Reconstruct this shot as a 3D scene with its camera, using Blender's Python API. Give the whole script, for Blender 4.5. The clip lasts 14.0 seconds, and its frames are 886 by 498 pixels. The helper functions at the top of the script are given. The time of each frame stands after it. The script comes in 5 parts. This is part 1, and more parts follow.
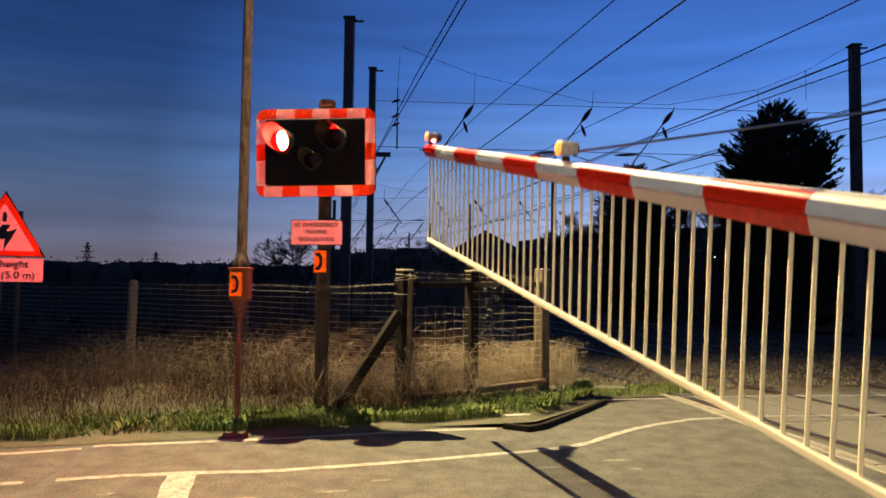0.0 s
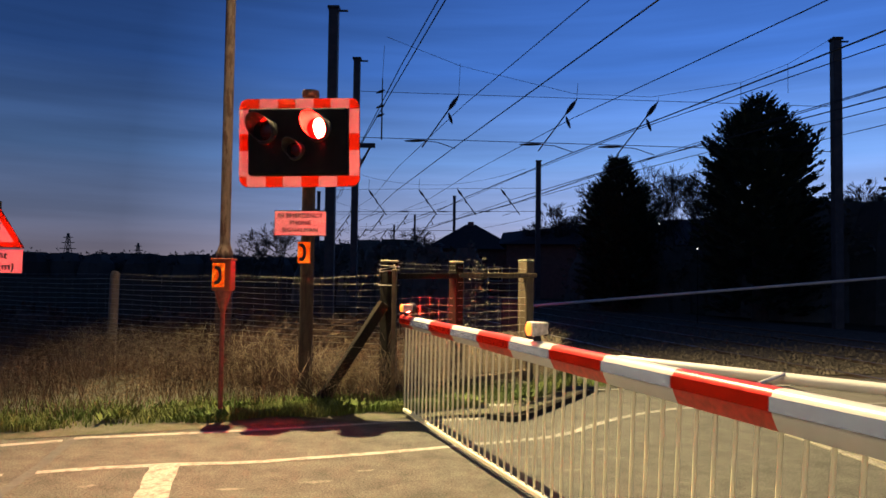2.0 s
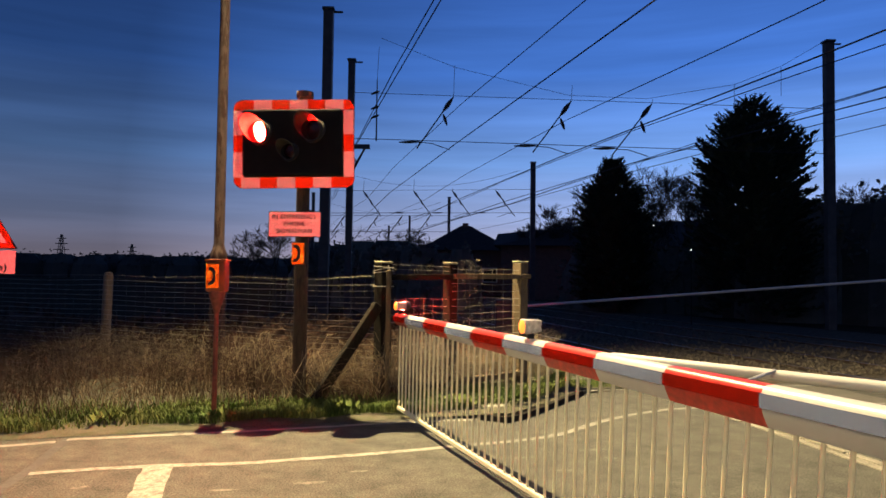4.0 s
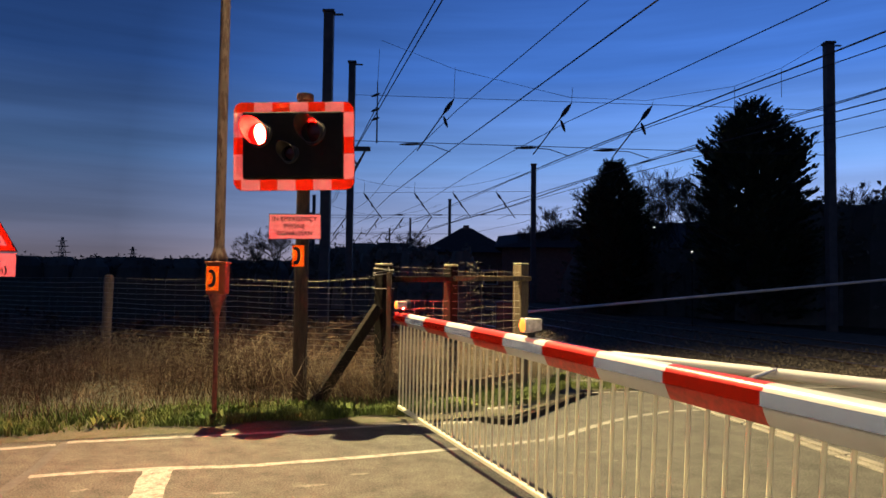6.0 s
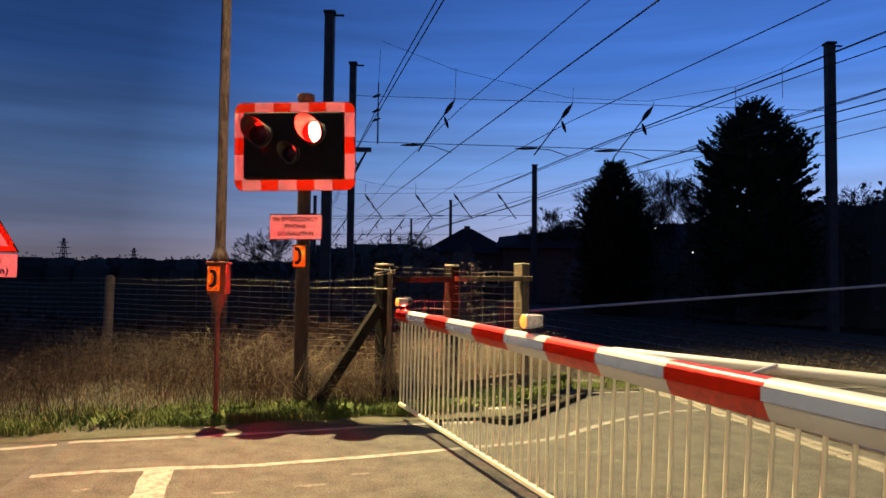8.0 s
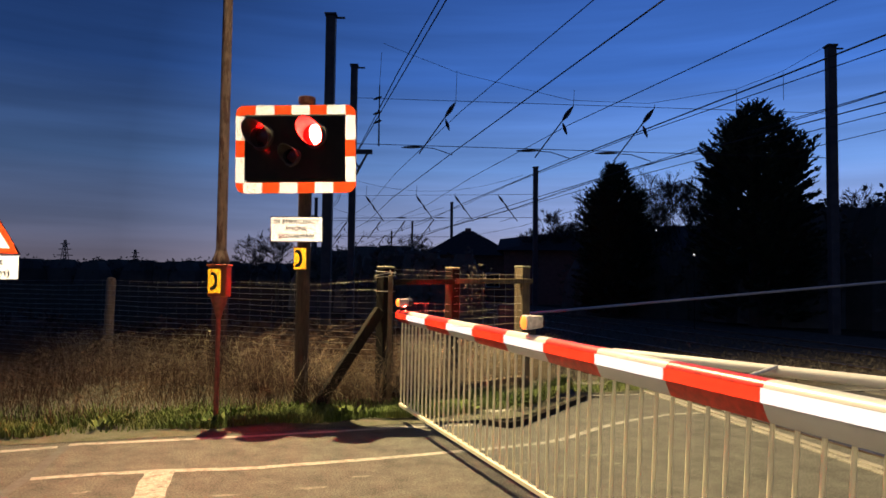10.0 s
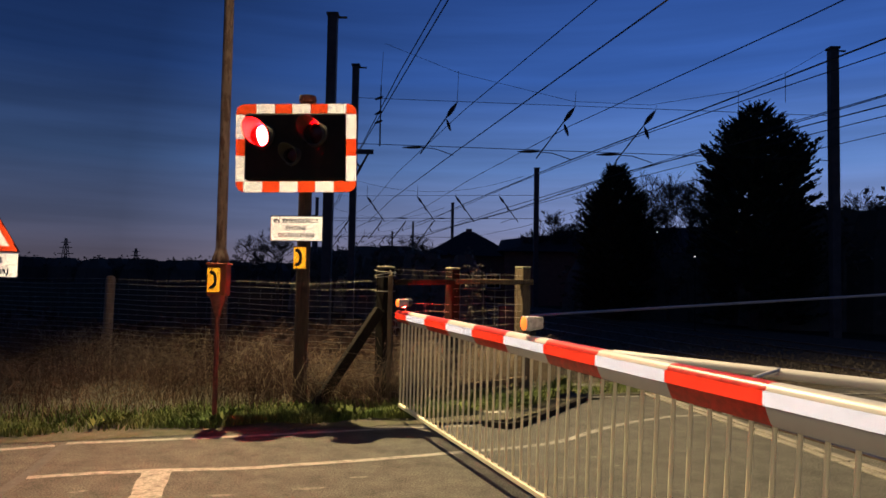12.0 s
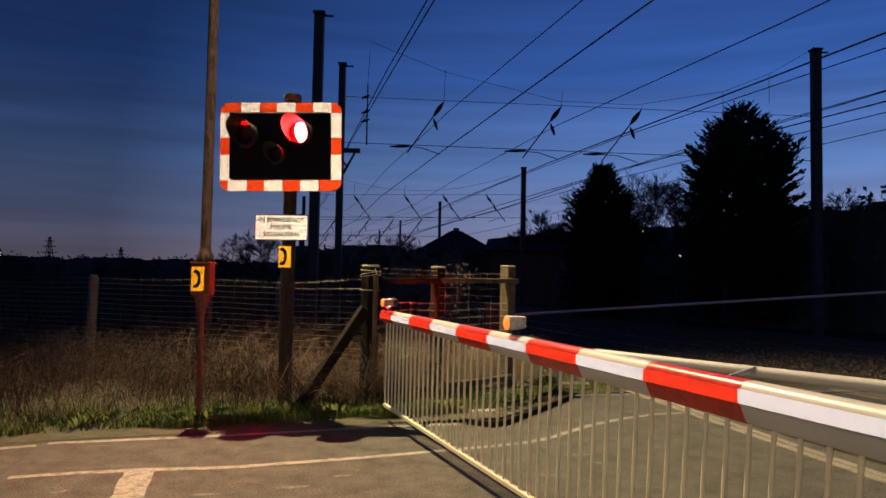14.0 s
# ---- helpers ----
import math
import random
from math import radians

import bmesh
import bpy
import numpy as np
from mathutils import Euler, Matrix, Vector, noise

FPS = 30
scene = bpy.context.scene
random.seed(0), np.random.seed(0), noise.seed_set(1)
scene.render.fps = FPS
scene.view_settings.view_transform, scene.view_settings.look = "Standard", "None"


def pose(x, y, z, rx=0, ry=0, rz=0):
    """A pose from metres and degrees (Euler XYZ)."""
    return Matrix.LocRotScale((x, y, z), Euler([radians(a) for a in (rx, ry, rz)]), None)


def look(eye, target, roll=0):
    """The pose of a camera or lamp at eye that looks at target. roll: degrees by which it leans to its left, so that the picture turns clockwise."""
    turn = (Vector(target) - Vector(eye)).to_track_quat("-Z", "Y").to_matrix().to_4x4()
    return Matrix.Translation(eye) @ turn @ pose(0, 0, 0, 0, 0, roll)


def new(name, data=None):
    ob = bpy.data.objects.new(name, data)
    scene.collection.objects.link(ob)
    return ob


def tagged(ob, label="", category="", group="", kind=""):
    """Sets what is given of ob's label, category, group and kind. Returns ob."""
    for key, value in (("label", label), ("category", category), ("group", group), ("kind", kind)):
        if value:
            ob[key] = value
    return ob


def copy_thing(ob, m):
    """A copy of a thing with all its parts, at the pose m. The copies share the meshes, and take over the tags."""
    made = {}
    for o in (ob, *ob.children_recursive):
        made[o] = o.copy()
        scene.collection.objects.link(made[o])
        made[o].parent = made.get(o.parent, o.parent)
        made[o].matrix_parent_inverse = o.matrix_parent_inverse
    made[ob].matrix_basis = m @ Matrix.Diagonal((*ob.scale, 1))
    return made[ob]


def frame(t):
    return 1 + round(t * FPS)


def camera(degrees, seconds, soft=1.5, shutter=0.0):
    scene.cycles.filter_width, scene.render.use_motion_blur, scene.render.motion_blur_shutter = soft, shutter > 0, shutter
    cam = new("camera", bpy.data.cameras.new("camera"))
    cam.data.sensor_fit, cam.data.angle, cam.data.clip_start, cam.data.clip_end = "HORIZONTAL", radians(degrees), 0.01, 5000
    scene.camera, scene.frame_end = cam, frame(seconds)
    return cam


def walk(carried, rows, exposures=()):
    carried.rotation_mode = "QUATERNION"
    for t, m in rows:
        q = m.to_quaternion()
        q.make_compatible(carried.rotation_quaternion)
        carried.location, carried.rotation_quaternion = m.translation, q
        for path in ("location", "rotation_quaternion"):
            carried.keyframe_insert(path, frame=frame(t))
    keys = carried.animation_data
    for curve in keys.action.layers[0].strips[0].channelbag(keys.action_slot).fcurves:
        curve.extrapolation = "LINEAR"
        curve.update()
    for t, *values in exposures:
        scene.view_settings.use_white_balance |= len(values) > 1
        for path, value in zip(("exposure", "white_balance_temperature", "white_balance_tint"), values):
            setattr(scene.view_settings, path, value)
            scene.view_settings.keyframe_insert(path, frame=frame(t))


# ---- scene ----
# ---- camera and its way ----
def aim(x, y, z, pitch, roll, yaw):
    p, a = radians(pitch), radians(yaw)
    d = Vector((-math.sin(a) * math.cos(p), math.cos(a) * math.cos(p), math.sin(p)))
    return look((x, y, z), Vector((x, y, z)) + d, roll)


PATH = [
    (0, -0.013, 0.006, 1.355, 2.934, 0.744, 1.601),
    (0.5, -0.008, -0.001, 1.351, 2.365, 0.697, 1.026),
    (1, -0.011, 0.001, 1.354, 2.309, 0.948, 0.613),
    (1.5, -0.005, 0.001, 1.355, 2.276, 0.714, 0.461),
    (2, -0.007, 0.008, 1.350, 2.250, 0.744, 0.350),
    (2.5, -0.001, 0.003, 1.350, 2.281, 1.019, 0.127),
    (3, 0.000, -0.000, 1.350, 2.280, 1.000, 0.000),
    (5.5, 0.001, -0.008, 1.344, 2.525, 0.525, -0.002),
    (6, 0.004, 0.001, 1.348, 2.534, 0.678, -0.012),
    (6.5, 0.005, 0.007, 1.347, 2.558, 0.629, 0.018),
    (7, -0.000, 0.016, 1.348, 2.559, 0.619, -0.029),
    (7.5, 0.000, 0.006, 1.345, 2.578, 0.715, -0.014),
    (8, 0.005, 0.000, 1.340, 2.611, 0.649, 0.069),
    (10.5, 0.013, -0.004, 1.346, 2.818, 0.755, 0.224),
    (11, 0.017, -0.003, 1.344, 2.848, 0.875, 0.252),
    (11.5, 0.016, 0.013, 1.348, 2.788, 0.875, 0.247),
    (12, 0.013, 0.022, 1.342, 2.823, 1.035, 0.214),
    (12.5, 0.012, 0.026, 1.343, 2.815, 1.092, 0.201),
    (13, 0.013, 0.008, 1.348, 2.811, 1.298, 0.188),
    (13.5, 0.015, 0.013, 1.342, 2.809, 1.237, -0.180),
    (14, 0.038, 0.002, 1.341, 2.766, 1.023, -0.817),
]
cam = camera(65.04, 14.0, soft=1.6, shutter=0.4)
walk(cam, [(r[0], aim(*r[1:])) for r in PATH],
     exposures=[(0, 0.04, 6500, 11.5), (8.2, 0.04, 6500, 11.5), (9.2, -0.1, 6450, 13), (10.4, -0.22, 6400, 14), (11.1, -0.29, 6400, 14),
                (11.5, -0.6, 6350, 18), (11.9, -0.74, 6350, 19), (14.0, -0.9, 6350, 19)])

# ---- world: clear dusk sky ----
world = bpy.data.worlds.new("dusk_sky")
scene.world = world
world.use_nodes = True
wn, wl = world.node_tree.nodes, world.node_tree.links
wn.clear()
w_out = wn.new("ShaderNodeOutputWorld")
w_bg = wn.new("ShaderNodeBackground")
w_co = wn.new("ShaderNodeTexCoord")
w_sep = wn.new("ShaderNodeSeparateXYZ")
wl.new(w_co.outputs["Generated"], w_sep.inputs[0])
w_ramp = wn.new("ShaderNodeValToRGB")
SKY = [(0.0, (0.50, 0.42, 0.50)), (0.035, (0.44, 0.42, 0.58)), (0.08, (0.335, 0.425, 0.715)),
       (0.16, (0.170, 0.340, 0.745)), (0.28, (0.060, 0.185, 0.61)), (0.45, (0.028, 0.10, 0.40)), (1.0, (0.035, 0.09, 0.30))]
els = w_ramp.color_ramp.elements
els[0].position, els[0].color = SKY[0][0], (*SKY[0][1], 1)
els[1].position, els[1].color = SKY[-1][0], (*SKY[-1][1], 1)
for p, c in SKY[1:-1]:
    e = els.new(p)
    e.color = (*c, 1)
wl.new(w_sep.outputs["Z"], w_ramp.inputs[0])
# the west, where the sun has set, is brighter
w_dot = wn.new("ShaderNodeVectorMath")
w_dot.operation = "DOT_PRODUCT"
w_dot.inputs[1].default_value = (0.52, 0.854, 0.0)
wl.new(w_co.outputs["Generated"], w_dot.inputs[0])
w_map = wn.new("ShaderNodeMapRange")
w_map.inputs["From Min"].default_value = 0.55
w_map.inputs["From Max"].default_value = 1.0
w_map.inputs["To Min"].default_value = 0.31
w_map.inputs["To Max"].default_value = 1.2
wl.new(w_dot.outputs["Value"], w_map.inputs["Value"])
# thin streaks of high cloud
w_mp = wn.new("ShaderNodeMapping")
w_mp.inputs["Scale"].default_value = (1.6, 1.6, 26.0)
wl.new(w_co.outputs["Generated"], w_mp.inputs["Vector"])
w_noise = wn.new("ShaderNodeTexNoise")
w_noise.inputs["Scale"].default_value = 1.6
w_noise.inputs["Detail"].default_value = 5.0
wl.new(w_mp.outputs["Vector"], w_noise.inputs["Vector"])
w_cm = wn.new("ShaderNodeMapRange")
w_cm.inputs["From Min"].default_value = 0.35
w_cm.inputs["From Max"].default_value = 0.7
w_cm.inputs["To Min"].default_value = 0.89
w_cm.inputs["To Max"].default_value = 1.15
wl.new(w_noise.outputs["Fac"], w_cm.inputs["Value"])
w_mul = wn.new("ShaderNodeMath")
w_mul.operation = "MULTIPLY"
wl.new(w_map.outputs["Result"], w_mul.inputs[0])
wl.new(w_cm.outputs["Result"], w_mul.inputs[1])
wl.new(w_ramp.outputs["Color"], w_bg.inputs["Color"])
wl.new(w_mul.outputs["Value"], w_bg.inputs["Strength"])
wl.new(w_bg.outputs["Background"], w_out.inputs["Surface"])

# ---- the street lamp on the rusty column: the main light on the crossing ----
LAMP = (-2.45, 8.15, 8.0)
sl = bpy.data.lights.new("street_light", "SPOT")
sl.energy, sl.color, sl.shadow_soft_size = 13000, (1.0, 0.795, 0.40), 0.05
sl.spot_size, sl.spot_blend = radians(117), 1.0
slo = new("street_light", sl)
slo.matrix_world = look(LAMP, (2.4, 4.0, 0))

# unseen lamp added behind the viewer, assumed street lamp, to light the barrier's front
FRONT_FILL = (-6.5, -8.5, 8.0)
s2 = bpy.data.lights.new("street_light", "SPOT")
s2.energy, s2.color, s2.shadow_soft_size = 3500, (1.0, 0.84, 0.46), 0.10
s2.spot_size, s2.spot_blend = radians(39), 1.0
s2o = new("street_light", s2)
s2o.matrix_world = look(FRONT_FILL, (2.1, 3.2, 0))


# ---- materials ----
def mat(name, color, rough=0.8, metal=0.0, color2=None, scale=8.0, bump=0.0, bump_scale=60.0, detail=6.0, stretch=(1, 1, 1),
        spec=0.5, fine=None, grain=0.28, rnd=0.0, lo=0.35, hi=0.65):
    m = bpy.data.materials.new(name)
    m.use_nodes = True
    n, l = m.node_tree.nodes, m.node_tree.links
    b = n["Principled BSDF"]
    b.inputs["Roughness"].default_value = rough
    b.inputs["Metallic"].default_value = metal
    b.inputs["Specular IOR Level"].default_value = spec
    b.inputs["Base Color"].default_value = (*color, 1)
    co = n.new("ShaderNodeTexCoord")
    mp = n.new("ShaderNodeMapping")
    mp.inputs["Scale"].default_value = stretch
    l.new(co.outputs["Object"], mp.inputs["Vector"])
    if color2:
        tex = n.new("ShaderNodeTexNoise")
        tex.inputs["Scale"].default_value = scale
        tex.inputs["Detail"].default_value = detail
        tex.inputs["Roughness"].default_value = 0.65
        l.new(mp.outputs["Vector"], tex.inputs["Vector"])
        r = n.new("ShaderNodeMapRange")
        r.inputs["From Min"].default_value, r.inputs["From Max"].default_value = lo, hi
        l.new(tex.outputs["Fac"], r.inputs["Value"])
        mix = n.new("ShaderNodeMix")
        mix.data_type = "RGBA"
        mix.inputs["A"].default_value, mix.inputs["B"].default_value = (*color, 1), (*color2, 1)
        l.new(r.outputs["Result"], mix.inputs["Factor"])
        last = mix.outputs["Result"]
        if fine:
            t2 = n.new("ShaderNodeTexNoise")
            t2.inputs["Scale"].default_value = fine
            t2.inputs["Detail"].default_value = 3.0
            l.new(mp.outputs["Vector"], t2.inputs["Vector"])
            r2 = n.new("ShaderNodeMapRange")
            r2.inputs["From Min"].default_value, r2.inputs["From Max"].default_value = 0.3, 0.7
            r2.inputs["To Min"].default_value, r2.inputs["To Max"].default_value = 1 - grain, 1 + grain
            l.new(t2.outputs["Fac"], r2.inputs["Value"])
            mu = n.new("ShaderNodeVectorMath")
            mu.operation = "SCALE"
            l.new(last, mu.inputs[0])
            l.new(r2.outputs["Result"], mu.inputs["Scale"])
            last = mu.outputs["Vector"]
        if rnd:
            geo = n.new("ShaderNodeNewGeometry")
            r3 = n.new("ShaderNodeMapRange")
            r3.inputs["To Min"].default_value, r3.inputs["To Max"].default_value = 1 - rnd, 1 + rnd
            l.new(geo.outputs["Random Per Island"], r3.inputs["Value"])
            m3 = n.new("ShaderNodeVectorMath")
            m3.operation = "SCALE"
            l.new(last, m3.inputs[0])
            l.new(r3.outputs["Result"], m3.inputs["Scale"])
            last = m3.outputs["Vector"]
        l.new(last, b.inputs["Base Color"])
    if bump:
        t4 = n.new("ShaderNodeTexNoise")
        t4.inputs["Scale"].default_value = bump_scale
        t4.inputs["Detail"].default_value = 6.0
        l.new(mp.outputs["Vector"], t4.inputs["Vector"])
        bp = n.new("ShaderNodeBump")
        bp.inputs["Strength"].default_value = bump
        bp.inputs["Distance"].default_value = 0.01
        l.new(t4.outputs["Fac"], bp.inputs["Height"])
        l.new(bp.outputs["Normal"], b.inputs["Normal"])
    return m


def glow(name, color, strength):
    m = bpy.data.materials.new(name)
    m.use_nodes = True
    b = m.node_tree.nodes["Principled BSDF"]
    b.inputs["Base Color"].default_value = (*color, 1)
    b.inputs["Emission Color"].default_value = (*color, 1)
    b.inputs["Emission Strength"].default_value = strength
    return m


def lit_lens(name, strength, r0, r1):
    """A deep red lens with the bulb behind it: the middle is whiter than the rim."""
    m = bpy.data.materials.new(name)
    m.use_nodes = True
    n, l = m.node_tree.nodes, m.node_tree.links
    b = n["Principled BSDF"]
    b.inputs["Base Color"].default_value = (0.4, 0.01, 0.01, 1)
    co = n.new("ShaderNodeTexCoord")
    flat_co = n.new("ShaderNodeVectorMath")
    flat_co.operation = "MULTIPLY"
    flat_co.inputs[1].default_value = (1, 0, 1)
    l.new(co.outputs["Object"], flat_co.inputs[0])
    ln = n.new("ShaderNodeVectorMath")
    ln.operation = "LENGTH"
    l.new(flat_co.outputs["Vector"], ln.inputs[0])
    r = n.new("ShaderNodeMapRange")
    r.inputs["From Min"].default_value, r.inputs["From Max"].default_value = r0, r1
    l.new(ln.outputs["Value"], r.inputs["Value"])
    mix = n.new("ShaderNodeMix")
    mix.data_type = "RGBA"
    mix.inputs["A"].default_value, mix.inputs["B"].default_value = (1, 0.005, 0.0025, 1), (1, 0.001, 0.0004, 1)
    l.new(r.outputs["Result"], mix.inputs["Factor"])
    l.new(mix.outputs["Result"], b.inputs["Emission Color"])
    b.inputs["Emission Strength"].default_value = strength
    return m


def prism_sheet(name, color, share=0.8):
    """Prismatic reflective sheeting: clear mirror facets over a coloured film."""
    m = bpy.data.materials.new(name)
    m.use_nodes = True
    n, l = m.node_tree.nodes, m.node_tree.links
    b = n["Principled BSDF"]
    b.inputs["Base Color"].default_value = (*color, 1)
    b.inputs["Roughness"].default_value = 0.5
    g = n.new("ShaderNodeBsdfGlossy")
    g.inputs["Color"].default_value = (*[c ** 0.34 for c in color], 1)
    g.inputs["Roughness"].default_value = 0.0
    mx = n.new("ShaderNodeMixShader")
    mx.inputs[0].default_value = share
    l.new(b.outputs[0], mx.inputs[1])
    l.new(g.outputs[0], mx.inputs[2])
    l.new(mx.outputs[0], n["Material Output"].inputs["Surface"])
    return m


M_ASPHALT = mat("asphalt", (0.08, 0.077, 0.07), 0.95, spec=0.2, color2=(0.14, 0.132, 0.116), scale=4.5, detail=14, bump=1.0, bump_scale=110, fine=85, grain=0.6, lo=0.36, hi=0.66)
M_PAINT_LINE = mat("road_paint", (0.34, 0.32, 0.285), 0.9, color2=(0.14, 0.13, 0.112), scale=14, bump=0.3, bump_scale=200, fine=70, lo=0.46, hi=0.68)
M_SOIL = mat("soil", (0.045, 0.038, 0.026), 1.0, spec=0.0, color2=(0.075, 0.06, 0.04), scale=2.5, bump=0.8, bump_scale=25, fine=40)
M_GRIT = mat("verge_grit", (0.12, 0.10, 0.075), 0.95, color2=(0.06, 0.065, 0.03), scale=6, bump=0.8, bump_scale=60, fine=80)
M_LEAF = mat("withered_leaf", (0.13, 0.12, 0.085), 0.8, color2=(0.2, 0.19, 0.15), scale=6, rnd=0.4)
M_GRASS = mat("grass", (0.07, 0.12, 0.016), 0.8, color2=(0.15, 0.17, 0.04), scale=3, rnd=0.45)
M_DRY = mat("dry_stems", (0.12, 0.072, 0.045), 0.9, spec=0.2, color2=(0.26, 0.18, 0.115), scale=2, rnd=0.55)
M_BRAMBLE = mat("bramble", (0.055, 0.036, 0.026), 0.9, spec=0.2, color2=(0.11, 0.066, 0.045), scale=2, rnd=0.55)
M_BALLAST = mat("ballast", (0.075, 0.065, 0.052), 1.0, spec=0.0, color2=(0.15, 0.125, 0.095), scale=9, bump=1.0, bump_scale=30, fine=40, rnd=0.35)
M_PANEL = mat("crossing_panel", (0.125, 0.113, 0.095), 0.9, color2=(0.165, 0.15, 0.125), scale=3, bump=0.4, bump_scale=90, fine=60)
M_EDGING = mat("edging_concrete", (0.21, 0.19, 0.155), 0.9, color2=(0.30, 0.27, 0.22), scale=7, bump=0.5, bump_scale=70, fine=60)
M_RAIL = mat("rail_steel", (0.10, 0.06, 0.04), 0.5, 0.7, color2=(0.2, 0.15, 0.12), scale=4)
M_RAILTOP = mat("rail_head", (0.26, 0.24, 0.22), 0.45, 1.0, color2=(0.18, 0.16, 0.14), scale=4)
M_WOOD = mat("weathered_wood", (0.10, 0.07, 0.04), 0.9, color2=(0.17, 0.125, 0.075), scale=3, bump=0.5, bump_scale=30, stretch=(4, 4, 0.5), fine=20)
# brighter copy of the weathered wood: lamplight missing at the fence put into colour
M_FENCE_POST = mat("brightened_fence_post", (0.19, 0.14, 0.09), 0.9, color2=(0.30, 0.22, 0.145), scale=3, bump=0.5, bump_scale=30, stretch=(4, 4, 0.5), fine=20)
# dark wood, with the shade of backlit posts and brace also put into colour
M_WOOD_DARK = mat("shaded_dark_wood", (0.012, 0.009, 0.007), 0.95, spec=0.2, color2=(0.022, 0.017, 0.012), scale=4, bump=0.6, bump_scale=30, stretch=(4, 4, 0.5), fine=20)
# darker copy of the weathered wood: colour lowered to offset the added front lamp
M_POST = mat("darkened_post", (0.055, 0.036, 0.022), 0.85, color2=(0.085, 0.055, 0.034), scale=4, bump=0.4, bump_scale=30, stretch=(4, 4, 0.5), fine=20)
M_STRAW = mat("pale_straw", (0.34, 0.27, 0.17), 0.9, color2=(0.46, 0.38, 0.26), scale=2, rnd=0.4)
M_MOSS = mat("mossy_top", (0.25, 0.25, 0.17), 0.9, color2=(0.4, 0.38, 0.28), scale=18)
M_WIRE = mat("galvanised_wire", (0.52, 0.48, 0.43), 0.5, 0.2, color2=(0.26, 0.22, 0.17), scale=10)
M_COLUMN = mat("rusted_paint", (0.125, 0.075, 0.058), 0.75, color2=(0.055, 0.018, 0.010), scale=8, bump=0.3, bump_scale=30, stretch=(2, 2, 0.45), fine=14, lo=0.49, hi=0.55)
M_DARKSTEEL = mat("dark_galvanised_steel", (0.06, 0.055, 0.055), 0.6, 0.4, color2=(0.10, 0.09, 0.085), scale=3)
M_CABLE = mat("black_cable", (0.02, 0.02, 0.022), 0.6, color2=(0.035, 0.035, 0.035), scale=5)
M_PORCELAIN = mat("brown_insulator", (0.035, 0.022, 0.018), 0.3, color2=(0.05, 0.035, 0.03), scale=8)
M_BLACK = mat("matt_black_board", (0.010, 0.009, 0.009), 0.8, spec=0.2, color2=(0.016, 0.014, 0.013), scale=6)
M_HOOD = mat("black_hood", (0.022, 0.02, 0.018), 0.55, color2=(0.034, 0.03, 0.026), scale=10)
M_BOOM_WHITE = mat("boom_white", (0.62, 0.6, 0.575), 0.38, color2=(0.52, 0.5, 0.475), scale=3, lo=0.4, hi=0.8)
M_BOOM_RED = mat("boom_red", (0.62, 0.035, 0.02), 0.35, color2=(0.48, 0.03, 0.02), scale=5, fine=25)
M_SKIRT = mat("skirt_aluminium", (0.84, 0.77, 0.57), 0.5, color2=(0.74, 0.67, 0.48), scale=6)
M_GREYPAINT = mat("grey_paint", (0.6, 0.57, 0.54), 0.45, color2=(0.48, 0.45, 0.42), scale=12, fine=40)
M_PHONE_POST = mat("phone_post_red", (0.30, 0.07, 0.045), 0.55, color2=(0.2, 0.05, 0.035), scale=8, fine=30)
M_ORANGE = mat("phone_box_orange", (0.42, 0.095, 0.02), 0.5, color2=(0.34, 0.075, 0.02), scale=8)
M_INK = mat("black_ink", (0.015, 0.015, 0.015), 0.6, color2=(0.025, 0.022, 0.02), scale=20)
M_BACKPLATE = mat("sign_back", (0.33, 0.33, 0.32), 0.5, 0.3, color2=(0.24, 0.24, 0.24), scale=6)
M_REDEDGE = mat("red_board_edge", (0.5, 0.05, 0.03), 0.5, color2=(0.42, 0.04, 0.03), scale=6)
M_CONIFER = mat("conifer_leaf", (0.04, 0.05, 0.03), 0.8, color2=(0.035, 0.05, 0.02), scale=3, rnd=0.3)
M_BARK = mat("bark", (0.05, 0.04, 0.032), 0.9, color2=(0.08, 0.065, 0.05), scale=6, bump=0.5, bump_scale=20)
M_TWIG = mat("twigs", (0.04, 0.032, 0.028), 0.9, color2=(0.055, 0.045, 0.04), scale=4)
M_HEDGE = mat("dark_hedge", (0.075, 0.075, 0.055), 0.9, color2=(0.12, 0.105, 0.085), scale=2, rnd=0.35)
M_WOODS = mat("distant_woods", (0.042, 0.04, 0.034), 0.9, color2=(0.06, 0.055, 0.045), scale=0.4, rnd=0.35)
M_BRICK = mat("house_brick", (0.13, 0.07, 0.055), 0.9, color2=(0.18, 0.10, 0.075), scale=4, fine=30)
M_TILE = mat("roof_tile", (0.038, 0.032, 0.03), 0.9, spec=0.15, color2=(0.055, 0.045, 0.042), scale=5, fine=24)
M_GLASS_DARK = mat("dark_pane", (0.015, 0.017, 0.02), 0.1, color2=(0.02, 0.02, 0.025), scale=3)
M_SHEET_WHITE = prism_sheet("white_reflective_sheet", (0.86, 0.84, 0.8))
M_SHEET_RED = prism_sheet("red_reflective_sheet", (0.74, 0.07, 0.014))
M_SHEET_YELLOW = prism_sheet("yellow_reflective_sheet", (0.85, 0.42, 0.02))
M_LENS_RED = lit_lens("lit_red_lens", 3500.0, 0.06, 0.118)
M_LENS_DIM = mat("unlit_red_lens", (0.05, 0.006, 0.006), 0.25, color2=(0.035, 0.005, 0.005), scale=10)
M_AMBER = glow("lit_amber_lens", (1.0, 0.22, 0.03), 2.3)
